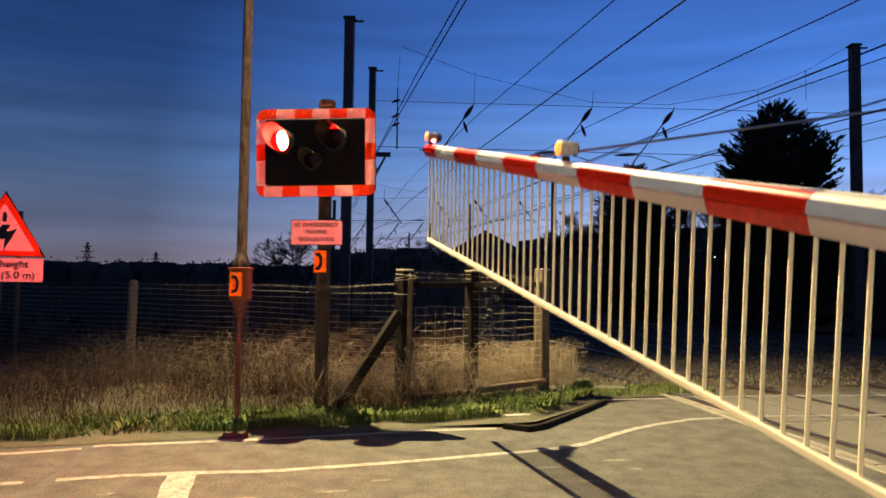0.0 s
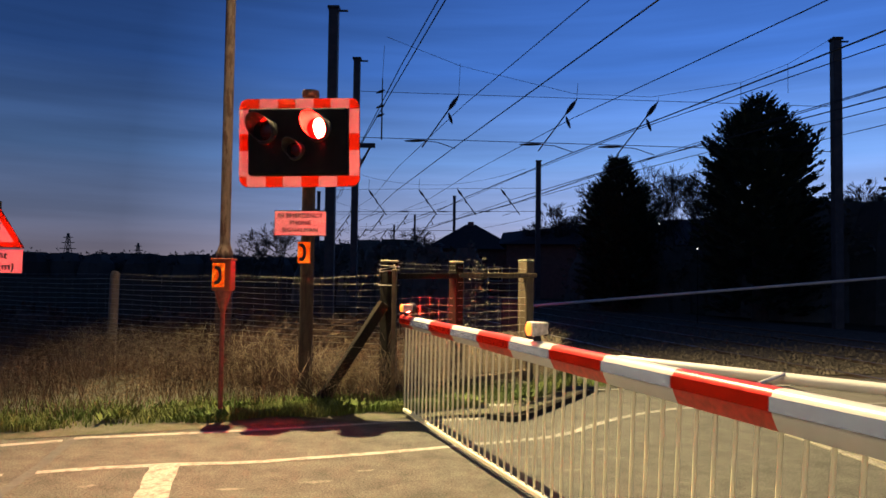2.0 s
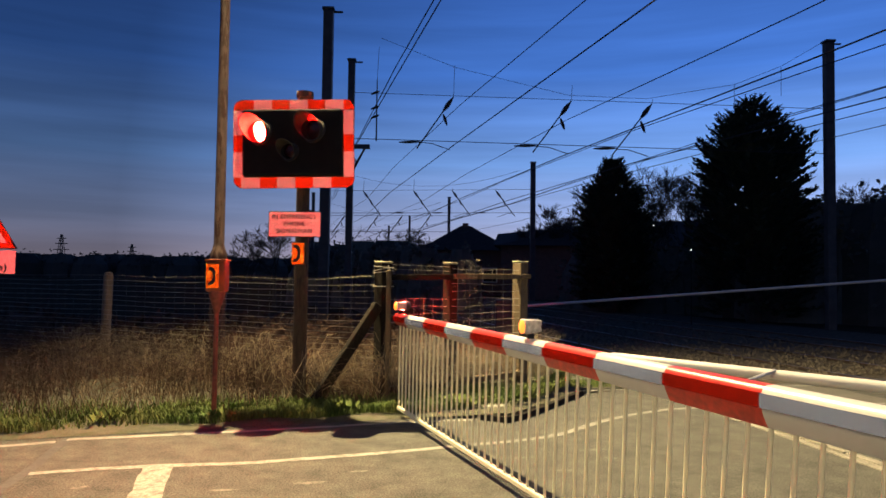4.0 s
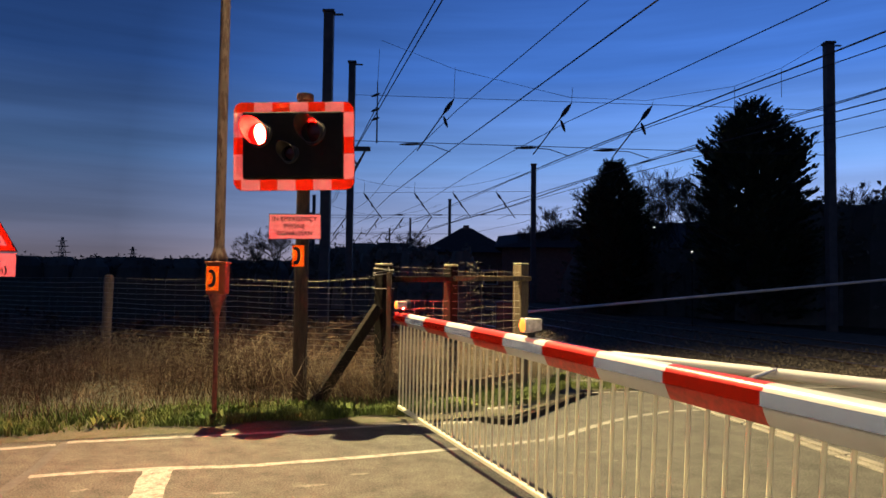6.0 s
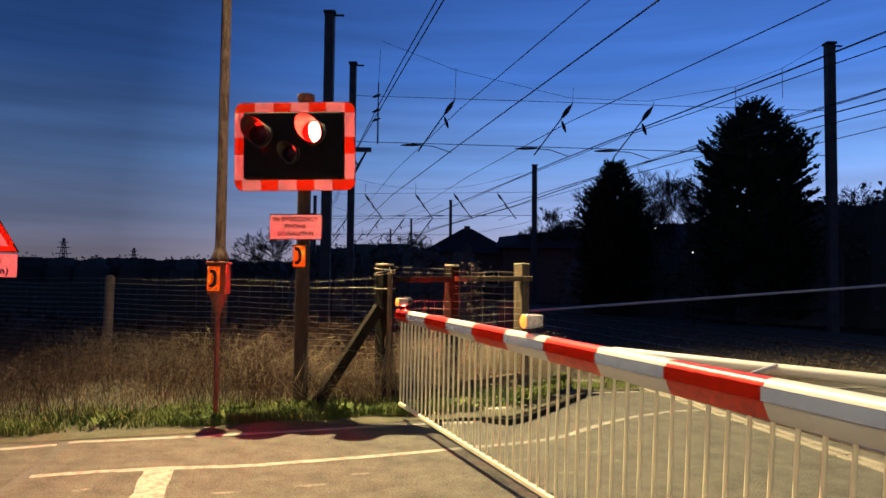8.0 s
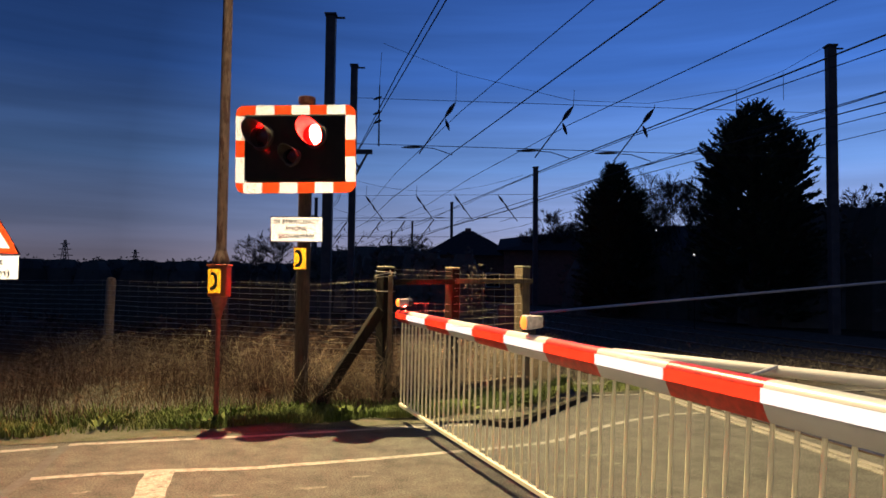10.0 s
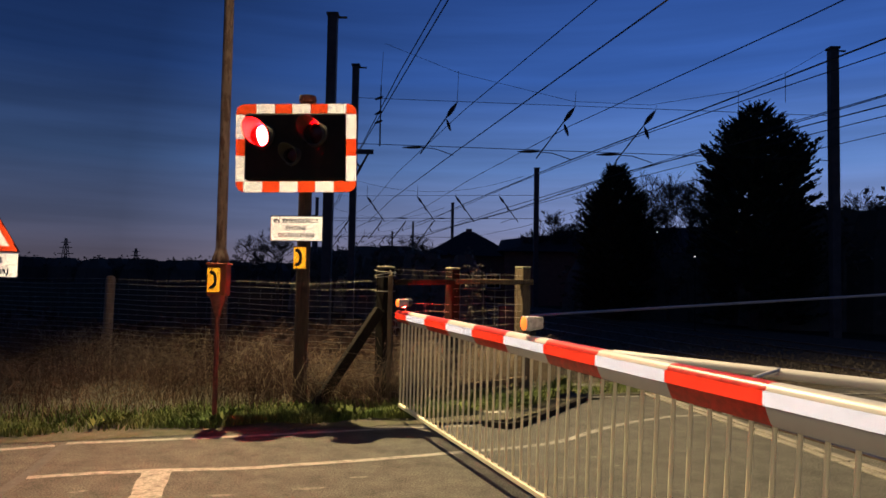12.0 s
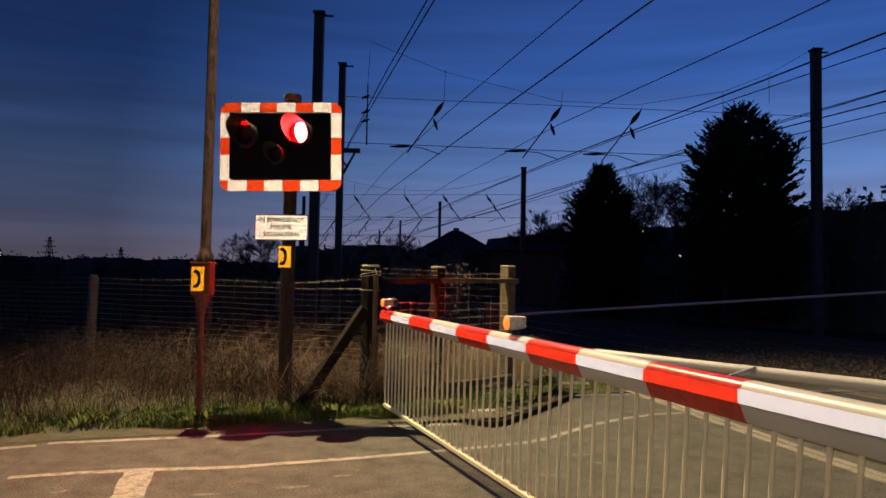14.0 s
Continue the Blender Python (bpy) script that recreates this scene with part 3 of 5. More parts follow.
# ---- the flashing signal ----
def build_signal():
    th = thing("crossing_signal", pose(-1.43, 7.08, 0), "red and white bordered signal with hooded lamps on a timber post", "traffic signal")
    bm = bmesh.new()
    lathe(bm, [(0.072, -0.1), (0.07, 1.2), (0.066, 3.17), (0.06, 3.21)], 18)
    part("post", bm, M_POST, th, "weathered brown round post", True)
    bm = bmesh.new()
    lathe(bm, [(0.085, 3.17), (0.09, 3.2), (0.085, 3.235), (0.03, 3.25)], 18)
    part("post_cap", bm, M_WOOD, th, smooth=True)
    T = pose(-0.077, -0.14, 2.675, 0, -1.2, 0)
    W, H, B = 0.605, 0.445, 0.105

    def rounded(x, z, w=W, h=H, r=0.09):
        ax, az = abs(x), abs(z)
        if ax > w or az > h:
            return False
        return ax < w - r or az < h - r or (ax - w + r) ** 2 + (az - h + r) ** 2 < r * r

    bm = bmesh.new()
    ring = []
    for cx, cz, a0 in ((W - 0.09, H - 0.09, 0), (-W + 0.09, H - 0.09, 90), (-W + 0.09, -H + 0.09, 180), (W - 0.09, -H + 0.09, 270)):
        for k in range(7):
            a = radians(a0 + 15 * k)
            ring.append((cx + 0.092 * math.cos(a), cz + 0.092 * math.sin(a)))
    lo = [bm.verts.new((x, 0.012, z)) for x, z in ring]
    hi = [bm.verts.new((x, 0.034, z)) for x, z in ring]
    bm.faces.new(lo)
    bm.faces.new(hi[::-1])
    for k in range(len(ring)):
        bm.faces.new((lo[k], hi[k], hi[(k + 1) % len(ring)], lo[(k + 1) % len(ring)]))
    bmesh.ops.recalc_face_normals(bm, faces=bm.faces[:])
    bb = part("backboard", bm, M_REDEDGE, th, "rounded metal backing board")
    bb.matrix_basis = T
    # border of alternating sheets: seven along the long sides, five up the short ones
    xs = [-W, -0.40, -0.215, -0.04, 0.145, 0.315, 0.505, W]
    zs = [-H, -0.265, -0.085, 0.09, 0.27, H]
    for side in (1, -1):
        for k in range(7):
            x0, x1 = xs[k], xs[k + 1]
            if side < 0:
                x0, x1 = -xs[k + 1] - 0.02, -xs[k] - 0.02
                x0, x1 = max(x0, -W), min(x1, W) if k else W
            white = k % 2 == 1
            prism_mesh("reflective_strip", lambda x, z: rounded(x, z) and x0 <= x < x1 and z * side > H - B, x0, x1, min(side * H, side * (H - B)), max(side * H, side * (H - B)), M_SHEET_WHITE if white else M_SHEET_RED, bb, 0.0052)
        for k in range(1, 4):
            white = k % 2 == 1
            prism_mesh("reflective_strip", lambda x, z: W - B < x * side <= W and (zs[k] if k > 1 else -H + B) <= z < (zs[k + 1] if k < 3 else H - B), min(side * W, side * (W - B)), max(side * W, side * (W - B)), -H + B, H - B, M_SHEET_WHITE if white else M_SHEET_RED, bb, 0.0052)
    # black lamp box
    bm = bmesh.new()
    box(bm, (-0.495, -0.085, -0.33), (0.495, 0.012, 0.33), 0.016)
    boxo = part("lamp_box", bm, M_BLACK, th, "matt black lamp box")
    boxo.matrix_basis = T
    lamps = []
    for x, z, name in ((-0.315, 0.095, "left"), (0.215, 0.115, "right"), (-0.02, -0.10, "low")):
        R = T @ pose(x, -0.085, z) @ pose(0, 0, 0, 0, 0, -24) @ pose(0, 0, 0, -14, 0, 0)
        hr = 0.118 if name != "low" else 0.085
        bm = bmesh.new()
        # cowl: open below and in front
        seg, dep = 22, 0.24 if name != "low" else 0.17
        rows_ = []
        for layer, rr in ((0, hr), (1, hr - 0.006)):
            ring0, ring1 = [], []
            for k in range(seg + 1):
                a = radians(360 * k / seg)
                y1 = 0.01 - dep * (0.55 + 0.45 * math.cos(a - radians(118)))
                ring0.append(bm.verts.new((rr * math.cos(a), 0.03, rr * math.sin(a))))
                ring1.append(bm.verts.new((rr * math.cos(a), y1, rr * math.sin(a))))
            rows_.append((ring0, ring1))
            for k in range(seg):
                bm.faces.new((ring0[k], ring1[k], ring1[k + 1], ring0[k + 1]))
        for k in range(seg):
            bm.faces.new((rows_[0][1][k], rows_[1][1][k], rows_[1][1][k + 1], rows_[0][1][k + 1]))
        bmesh.ops.recalc_face_normals(bm, faces=bm.faces[:])
        h = part("hood", bm, M_HOOD, th, "black lamp hood", True)
        h.matrix_basis = R
        bm = bmesh.new()
        lathe(bm, [(hr + 0.012, -0.02), (hr + 0.012, 0.012), (hr + 0.001, 0.014), (hr + 0.001, -0.02)], 24, pose(0, 0, 0, 90, 0, 0))
        rim = part("lamp_rim", bm, M_HOOD, th, smooth=True)
        rim.matrix_basis = R
        # unseen black bowl added to trap glow from the lit face when turned back
        bm = bmesh.new()
        lathe(bm, [(hr - 0.0068, 0.0078)] + [((hr - 0.0068) * math.cos(radians(a)), -(hr - 0.0068) * math.sin(radians(a)) - 0.006) for a in (0, 15, 30, 45, 60, 75, 88)], 24, pose(0, 0, 0, 90, 0, 0) )
        bm.faces.ensure_lookup_table()
        bmesh.ops.delete(bm, geom=[bm.faces[-2]], context="FACES_ONLY")
        bw = part("glow_trap", bm, M_BLACK, th, smooth=True)
        bw.matrix_basis = R @ pose(0, 0, 0, 20, 0, 0)
        # round lens: lit face and dark face of one turning unit
        bm = bmesh.new()
        lathe(bm, [(hr - 0.0075, -0.004), (hr - 0.0075, 0.0), (hr * 0.7, 0.012), (hr * 0.3, 0.02)], 24, pose(0, 0, 0, 90, 0, 0), 0)
        lathe(bm, [(hr * 0.3, -0.024), (hr * 0.7, -0.016), (hr - 0.0075, -0.006), (hr - 0.0075, -0.0045)], 24, pose(0, 0, 0, 90, 0, 0), 1)
        for f in bm.faces:
            f.smooth = True
        ln = part("lamp_lens", bm, [M_LENS_RED if name != "low" else M_LENS_DIM, M_LENS_DIM], th, "round red signal lens")
        LR = R @ pose(0, -0.006, 0) @ pose(0, 0, 0, 20, 0, 0)
        ln.matrix_basis = LR
        lamps.append((name, ln, LR))
    # emergency sign and phone plate on the same post
    for name, cx, cz, w, h, sheet, lab in (("emergency_sign", -0.055, 1.865, 0.262, 0.128, M_SHEET_WHITE, "white sign with black capitals"), ("phone_plate", -0.015, 1.572, 0.064, 0.112, M_SHEET_YELLOW, "yellow plate with a black handset")):
        S = pose(cx, -0.105, cz, 0, -0.4, 0)
        bm = bmesh.new()
        box(bm, (-w, 0.0, -h), (w, 0.012, h), 0.003)
        pl = part(name, bm, M_BACKPLATE if name != "phone_plate" else M_ORANGE, th, lab)
        pl.matrix_basis = S
        prism_mesh("reflective_face", lambda x, z: abs(x) < w - 0.004 and abs(z) < h - 0.004, -w, w, -h, h, sheet, pl, 0.009).location.y = -0.004
        if name == "emergency_sign":
            for k, words in enumerate(("IN EMERGENCY", "PHONE", "SIGNALMAN")):
                text_mesh(words, 0.062, M_INK, pl, "lettering", pose(0, -0.026, 0.072 - 0.072 * k, 90, 0, 0), spacing=1.05)
            for lo, hi in (((-w, -0.006, h - 0.006), (w, 0.0, h)), ((-w, -0.006, -h), (w, 0.0, -h + 0.006)), ((-w, -0.006, -h), (-w + 0.006, 0, h)), ((w - 0.006, -0.006, -h), (w, 0, h))):
                bm = bmesh.new()
                box(bm, lo, hi)
                part("border", bm, M_INK, pl)
        else:
            handset(pl, 0.17, -0.024)
    for z in (2.5, 2.85, 1.8, 1.93):
        bm = bmesh.new()
        lathe(bm, [(0.074, z - 0.015), (0.078, z - 0.015), (0.078, z + 0.015), (0.074, z + 0.015)], 18)
        part("clamp_band", bm, M_DARKSTEEL, th)
    return lamps


def handset(parent, size, y):
    """A telephone receiver drawn as a thin bent shape, upright."""
    bm = bmesh.new()
    n, out, inn = 14, [], []
    for k in range(n + 1):
        a = radians(-78 + 156 * k / n)
        r = size * 0.5
        wdt = size * (0.075 + 0.02 * abs(math.sin(a)))
        out.append((math.cos(a) * r * 0.55 + wdt - 0.2 * size, math.sin(a) * r))
        inn.append((math.cos(a) * r * 0.55 - wdt - 0.2 * size, math.sin(a) * r * 0.9))
    for a, b, c, d in zip(out, out[1:], inn[1:], inn):
        bm.faces.new([bm.verts.new((p[0], y, p[1])) for p in (a, b, c, d)])
    for s in (1, -1):
        box(bm, (-0.24 * size, y - 0.001, min(s * size * 0.33, s * size * 0.5)), (-0.06 * size, y + 0.001, max(s * size * 0.33, s * size * 0.5)), 0.0)
    part("handset_sign", bm, M_INK, parent, "black telephone receiver symbol")


def build_phone():
    th = thing("phone_post", pose(-2.07, 6.42, 0), "orange emergency phone box on a thin red post", "emergency phone")
    bm = bmesh.new()
    lathe(bm, [(0.024, -0.05), (0.022, 0.3), (0.022, 1.08), (0.024, 1.09)], 12)
    part("post", bm, M_PHONE_POST, th, "slim red steel post", True)
    bm = bmesh.new()
    lathe(bm, [(0.026, 1.0), (0.035, 1.04), (0.075, 1.17), (0.08, 1.2)], 14)
    part("neck", bm, M_PHONE_POST, th, smooth=True)
    bm = bmesh.new()
    box(bm, (-0.088, -0.07, 1.19), (0.088, 0.08, 1.475), 0.012)
    bx = part("phone_box", bm, M_ORANGE, th, "orange phone box")
    bm = bmesh.new()
    box(bm, (-0.098, -0.082, 1.47), (0.098, 0.09, 1.49), 0.005)
    part("lid", bm, M_ORANGE, bx)
    bm = bmesh.new()
    box(bm, (-0.07, -0.008, -0.115), (0.05, 0.0, 0.115), 0.003)
    pl = part("handset_plate", bm, M_ORANGE, bx, "yellow reflective plate")
    pl.location = (-0.01, -0.071, 1.335)
    prism_mesh("reflective_face", lambda x, z: -0.066 < x < 0.046 and abs(z) < 0.11, -0.07, 0.05, -0.115, 0.115, M_SHEET_YELLOW, pl, 0.009).location.y = -0.011
    handset(pl, 0.16, -0.032)
    bm = bmesh.new()
    lathe(bm, [(0.06, -0.02), (0.055, 0.03), (0.03, 0.05)], 12)
    part("foot", bm, M_PHONE_POST, th, smooth=True)


def build_column():
    th = thing("street_lamp", pose(-2.70, 8.4, 0), "tall rust-streaked street lamp column behind the fence", "street lamp")
    bm = bmesh.new()
    lathe(bm, [(0.095, -0.1), (0.095, 1.5), (0.10, 1.52), (0.10, 1.60), (0.075, 1.66), (0.062, 1.72), (0.058, 5.0), (0.05, 8.0)], 20)
    part("column", bm, M_COLUMN, th, "rust-streaked steel column", True)
    bm = bmesh.new()
    rod(bm, (0, 0, 7.9), (0.05, -0.06, 8.12), 0.035, 0.03, 10)
    rod(bm, (0.05, -0.06, 8.12), (0.2, -0.2, 8.2), 0.03, 0.03, 10)
    part("bracket", bm, M_COLUMN, th)
    bm = bmesh.new()
    box(bm, (0.08, -0.5, 8.13), (0.36, -0.05, 8.24), 0.03)
    part("lantern", bm, M_GREYPAINT, th, "grey lantern head")


def build_unseen_column():
    # column and lantern added for the assumed front light, out of view
    th = thing("street_lamp", pose(-6.1, -8.8, 0), "unseen assumed street lamp column behind the viewer", "street lamp")
    bm = bmesh.new()
    lathe(bm, [(0.095, -0.1), (0.095, 1.6), (0.06, 1.7), (0.05, 8.1)], 16)
    part("column", bm, M_COLUMN, th, smooth=True)
    bm = bmesh.new()
    box(bm, (-0.55, 0.1, 8.1), (-0.05, 0.4, 8.22), 0.03)
    part("lantern", bm, M_GREYPAINT, th)


def build_fence():
    th = thing("wire_fence", Matrix(), "wire mesh fence on timber posts behind rough weeds", "fence")
    left = [(-9.6, 11.2), (-6.9, 10.1), (-4.36, 9.05), (-2.45, 8.2), (-0.60, 7.36)]
    for x, y in left[:-2]:
        bm = bmesh.new()
        lathe(bm, [(0.062, -0.1), (0.06, 1.30), (0.05, 1.35), (0.02, 1.365)], 12, Matrix.Translation((x, y, 0)) @ Matrix.Rotation(0.02, 4, "Y"))
        part("fence_post", bm, M_FENCE_POST, th, "round weathered fence post", True)
    zs = [0.12 + 0.062 * k for k in range(20)]
    for (x0, y0), (x1, y1) in zip(left, left[1:]):
        segs = []
        n = 10
        for z in zs:
            sag = 0.012
            thin = 0.0026 if z < 1.25 else 0.0015
            pr = None
            for k in range(n + 1):
                w = k / n
                zz = z * 1.02 + 0.004 * math.sin(9 * w + z * 20) - sag * math.sin(math.pi * w) + (0.10 * max(0, w - 0.6) if z > 1.25 and x1 > -1 else 0)
                p = (x0 + (x1 - x0) * w, y0 + (y1 - y0) * w - 0.06, zz)
                if pr:
                    segs.append((pr, p, thin, thin))
                pr = p
        d = math.hypot(x1 - x0, y1 - y0)
        m = int(d / 0.15)
        for k in range(m):
            w = (k + 0.5) / m
            segs.append(((x0 + (x1 - x0) * w, y0 + (y1 - y0) * w - 0.06, 0.1), (x0 + (x1 - x0) * w, y0 + (y1 - y0) * w - 0.06, 1.32), 0.0007, 0.0007))
        tubes("wire_mesh", segs, M_WIRE, th)


def timber(bm, a, b, w, d, bev=0.008):
    a, b = Vector(a), Vector(b)
    v = b - a
    m = Matrix.Translation(a) @ v.to_track_quat("Z", "Y").to_matrix().to_4x4()
    return box(bm, (-w / 2, -d / 2, 0), (w / 2, d / 2, v.length), bev, m)


def build_gate():
    th = thing("timber_gateway", Matrix(), "old timber gate posts and rails with wire mesh beside the crossing", "gate")
    for x, y, h, w, mt, lab in ((-0.615, 7.34, 1.49, 0.138, M_WOOD_DARK, "dark square strainer post"), (0.10, 7.92, 1.50, 0.12, M_WOOD_DARK, "dark gate post"), (0.96, 8.5, 1.54, 0.14, M_WOOD, "pale weathered post")):
        bm = bmesh.new()
        box(bm, (-w / 2, -w / 2, -0.1), (w / 2, w / 2, h), 0.014, Matrix.Translation((x, y, 0)) @ Matrix.Rotation(0.75, 4, "Z"))
        p = part("gate_post", bm, mt, th, lab)
        bm = bmesh.new()
        box(bm, (-w / 2 - 0.002, -w / 2 - 0.002, h + 0.001), (w / 2 + 0.002, w / 2 + 0.002, h + 0.024), 0.010, Matrix.Translation((x, y, 0)) @ Matrix.Rotation(0.75, 4, "Z"))
        part("post_cap", bm, M_MOSS, p, "pale mossy post top")
    bm = bmesh.new()
    box(bm, (0.045, -0.11, -0.1), (0.095, -0.06, 1.42), 0.01, Matrix.Translation((-0.62, 7.32, 0)))
    part("gate_stile", bm, M_WOOD, th, "pale upright of the gate")
    for a, b, w, d, mt, nm in (((-0.55, 7.36, 1.345), (0.10, 7.88, 1.36), 0.10, 0.06, M_WOOD_DARK, "top_rail"), ((0.12, 7.88, 1.365), (1.06, 8.48, 1.375), 0.10, 0.06, M_WOOD, "top_rail"),
                               ((-0.55, 7.36, 0.16), (0.10, 7.88, 0.16), 0.14, 0.06, M_WOOD_DARK, "bottom_rail"), ((0.10, 7.86, 0.17), (0.98, 8.42, 0.22), 0.12, 0.06, M_WOOD, "bottom_rail"),
                               ((-0.655, 7.23, 1.06), (-1.27, 6.97, 0.06), 0.115, 0.10, M_WOOD_DARK, "brace")):
        bm = bmesh.new()
        timber(bm, a, b, w, d)
        part(nm, bm, mt, th)
    # turns of fence wire round the strainer post
    rnd = random.Random(17)
    for z in (1.25, 1.40, 1.425, 1.455):
        tilt = rnd.uniform(-0.02, 0.02)
        loop = [(-0.615 + 0.108 * math.cos(2 * math.pi * k / 16), 7.34 + 0.108 * math.sin(2 * math.pi * k / 16), z + tilt * math.cos(2 * math.pi * k / 16 + z * 9)) for k in range(17)]
        cable("wire_turn", loop, 0.0045, M_WIRE, th)
    cable("wire_tie", [(-0.56, 7.245, 1.47), (-0.545, 7.225, 1.43), (-0.53, 7.22, 1.36), (-0.528, 7.22, 1.30)], 0.006, M_WIRE, th)
    for (x0, y0), (x1, y1), top in (((-0.55, 7.30), (0.06, 7.84), 1.12), ((0.12, 7.84), (0.94, 8.42), 1.48)):
        segs = []
        for k in range(16):
            z = 0.2 + 0.083 * k
            pr = None
            for i in range(7):
                w = i / 6
                p = (x0 + (x1 - x0) * w, y0 + (y1 - y0) * w, z + 0.008 * math.sin(7 * w + k))
                if pr and z < top:
                    segs.append((pr, p, 0.002, 0.002))
                pr = p
        for k in range(6):
            w = (k + 0.5) / 6
            segs.append(((x0 + (x1 - x0) * w, y0 + (y1 - y0) * w, 0.15), (x0 + (x1 - x0) * w, y0 + (y1 - y0) * w, top), 0.0013, 0.0013))
        for z in (1.43, 1.48):
            segs.append(((-0.59, 7.28, z), (0.10, 7.86, z - 0.01), 0.002, 0.002))
        tubes("wire_mesh", segs, M_WIRE, th)


def build_height_sign():
    th = thing("height_warning_sign", pose(-5.50, 8.45, 0, 0, 0, 28), "red bordered triangle sign over a white plate on a thin post", "road sign")
    bm = bmesh.new()
    rod(bm, (0, 0.03, -0.1), (0, 0.03, 2.2), 0.03, 0.03, 10)
    part("post", bm, M_WOOD, th, "thin pale post")
    turn = pose(-0.16, 0, 0)
    corners = [(-0.45, 1.63), (0.45, 1.63), (0.0, 2.44)]

    def tri(x, z, inset):
        s = 0.81 / 0.45
        return z > 1.63 + inset and z < 2.44 - s * abs(x) - inset * 2.05

    bm = bmesh.new()
    a = [bm.verts.new((x, 0.02, z)) for x, z in corners]
    b = [bm.verts.new((x, 0.005, z)) for x, z in corners]
    bm.faces.new(a[::-1]), bm.faces.new(b)
    for k in range(3):
        bm.faces.new((a[k], a[(k + 1) % 3], b[(k + 1) % 3], b[k]))
    bmesh.ops.recalc_face_normals(bm, faces=bm.faces[:])
    pl = part("warning_triangle", bm, M_REDEDGE, th, "red bordered warning triangle")
    pl.matrix_basis = turn
    prism_mesh("red_border", lambda x, z: tri(x, z, 0.012) and not tri(x, z, 0.075), -0.5, 0.5, 1.6, 2.5, M_SHEET_RED, pl)
    prism_mesh("white_field", lambda x, z: tri(x, z, 0.075), -0.5, 0.5, 1.6, 2.5, M_SHEET_WHITE, pl)
    bm = bmesh.new()
    bolt = [(-0.02, 2.02), (0.06, 2.02), (0.02, 1.93), (0.13, 1.97), (0.0, 1.70), (0.02, 1.86), (-0.14, 1.80)]
    bm.faces.new([bm.verts.new((x, -0.03, z)) for x, z in bolt])
    bmesh.ops.triangulate(bm, faces=bm.faces[:])
    part("lightning_bolt", bm, M_INK, pl, "black lightning bolt symbol")
    bm = bmesh.new()
    box(bm, (-0.02, -0.031, 2.06), (0.02, -0.029, 2.17))
    part("mark", bm, M_INK, pl)
    bm = bmesh.new()
    box(bm, (-0.43, 0.0, 1.315), (0.43, 0.015, 1.615), 0.004)
    pt = part("height_plate", bm, M_BACKPLATE, th, "white plate with black height lettering")
    pt.matrix_basis = turn
    prism_mesh("reflective_face", lambda x, z: abs(x) < 0.425 and 1.32 < z < 1.61, -0.43, 0.43, 1.3, 1.62, M_SHEET_WHITE, pt)
    for k, words in enumerate(("Safe height", "16'-6\" (5.0 m)")):
        text_mesh(words, 0.125, M_INK, pt, "lettering", pose(0, -0.03, 1.535 - 0.135 * k, 90, 0, 0))


# ---- the barrier ----
PIVOT_S = -7.8
BOOM_Z = 0.92


def boom_sheet(band, x0, x1, hw, m, sheet):
    """Reflective sheeting on the side of a band: narrow louvres of prisms, each turned to face the camera."""
    inv = m.inverted().to_3x3()

    def toward(x):
        return (inv @ (Vector((0, 0, 1.35)) - m @ Vector((x, hw, 0)))).normalized()

    a = 0.002
    vs, fs = [], []
    n = max(1, int((x1 - x0) * abs(toward((x0 + x1) / 2).y) / 0.006))
    wide = (x1 - x0) / n
    u, v, nn = Vector((1, -1, 0)).normalized(), Vector((1, 1, -2)).normalized(), Vector((1, 1, 1)).normalized()
    e = (Vector((1, 0, 0)), Vector((0, 1, 0)), Vector((0, 0, 1)))
    grid = [Vector((i, j, -i - j)) for i in range(-18, 19) for j in range(-18, 19)]
    grid = [(p, abs(p.dot(u) * a)) for p in grid if abs(p.dot(v) * a) <= 0.026]
    for k in range(n):
        x = x0 + (k + 0.5) * wide
        d = toward(x)
        half = wide * abs(d.y) / 2 + a * 1.3
        turn = Matrix.Rotation(math.atan2(d.x, -d.y), 4, "Z") @ Matrix.Rotation(-math.asin(d.z), 4, "X")
        c = Matrix.Translation((x, hw + 0.006, 0.004)) @ turn
        cells = [p for p, w in grid if w <= half]
        for p in cells:
            for q in range(3):
                e1, e2 = e[q], e[(q + 1) % 3]
                o = len(vs)
                for w in (p, p + e1, p + e1 + e2, p + e2):
                    vs.append(c @ Vector((w.dot(u) * a, -w.dot(nn) * a, w.dot(v) * a)))
                fs.append((o, o + 1, o + 2, o + 3))
    tagged(flat("reflective_sheet", vs, fs, sheet, band), kind="stuff")


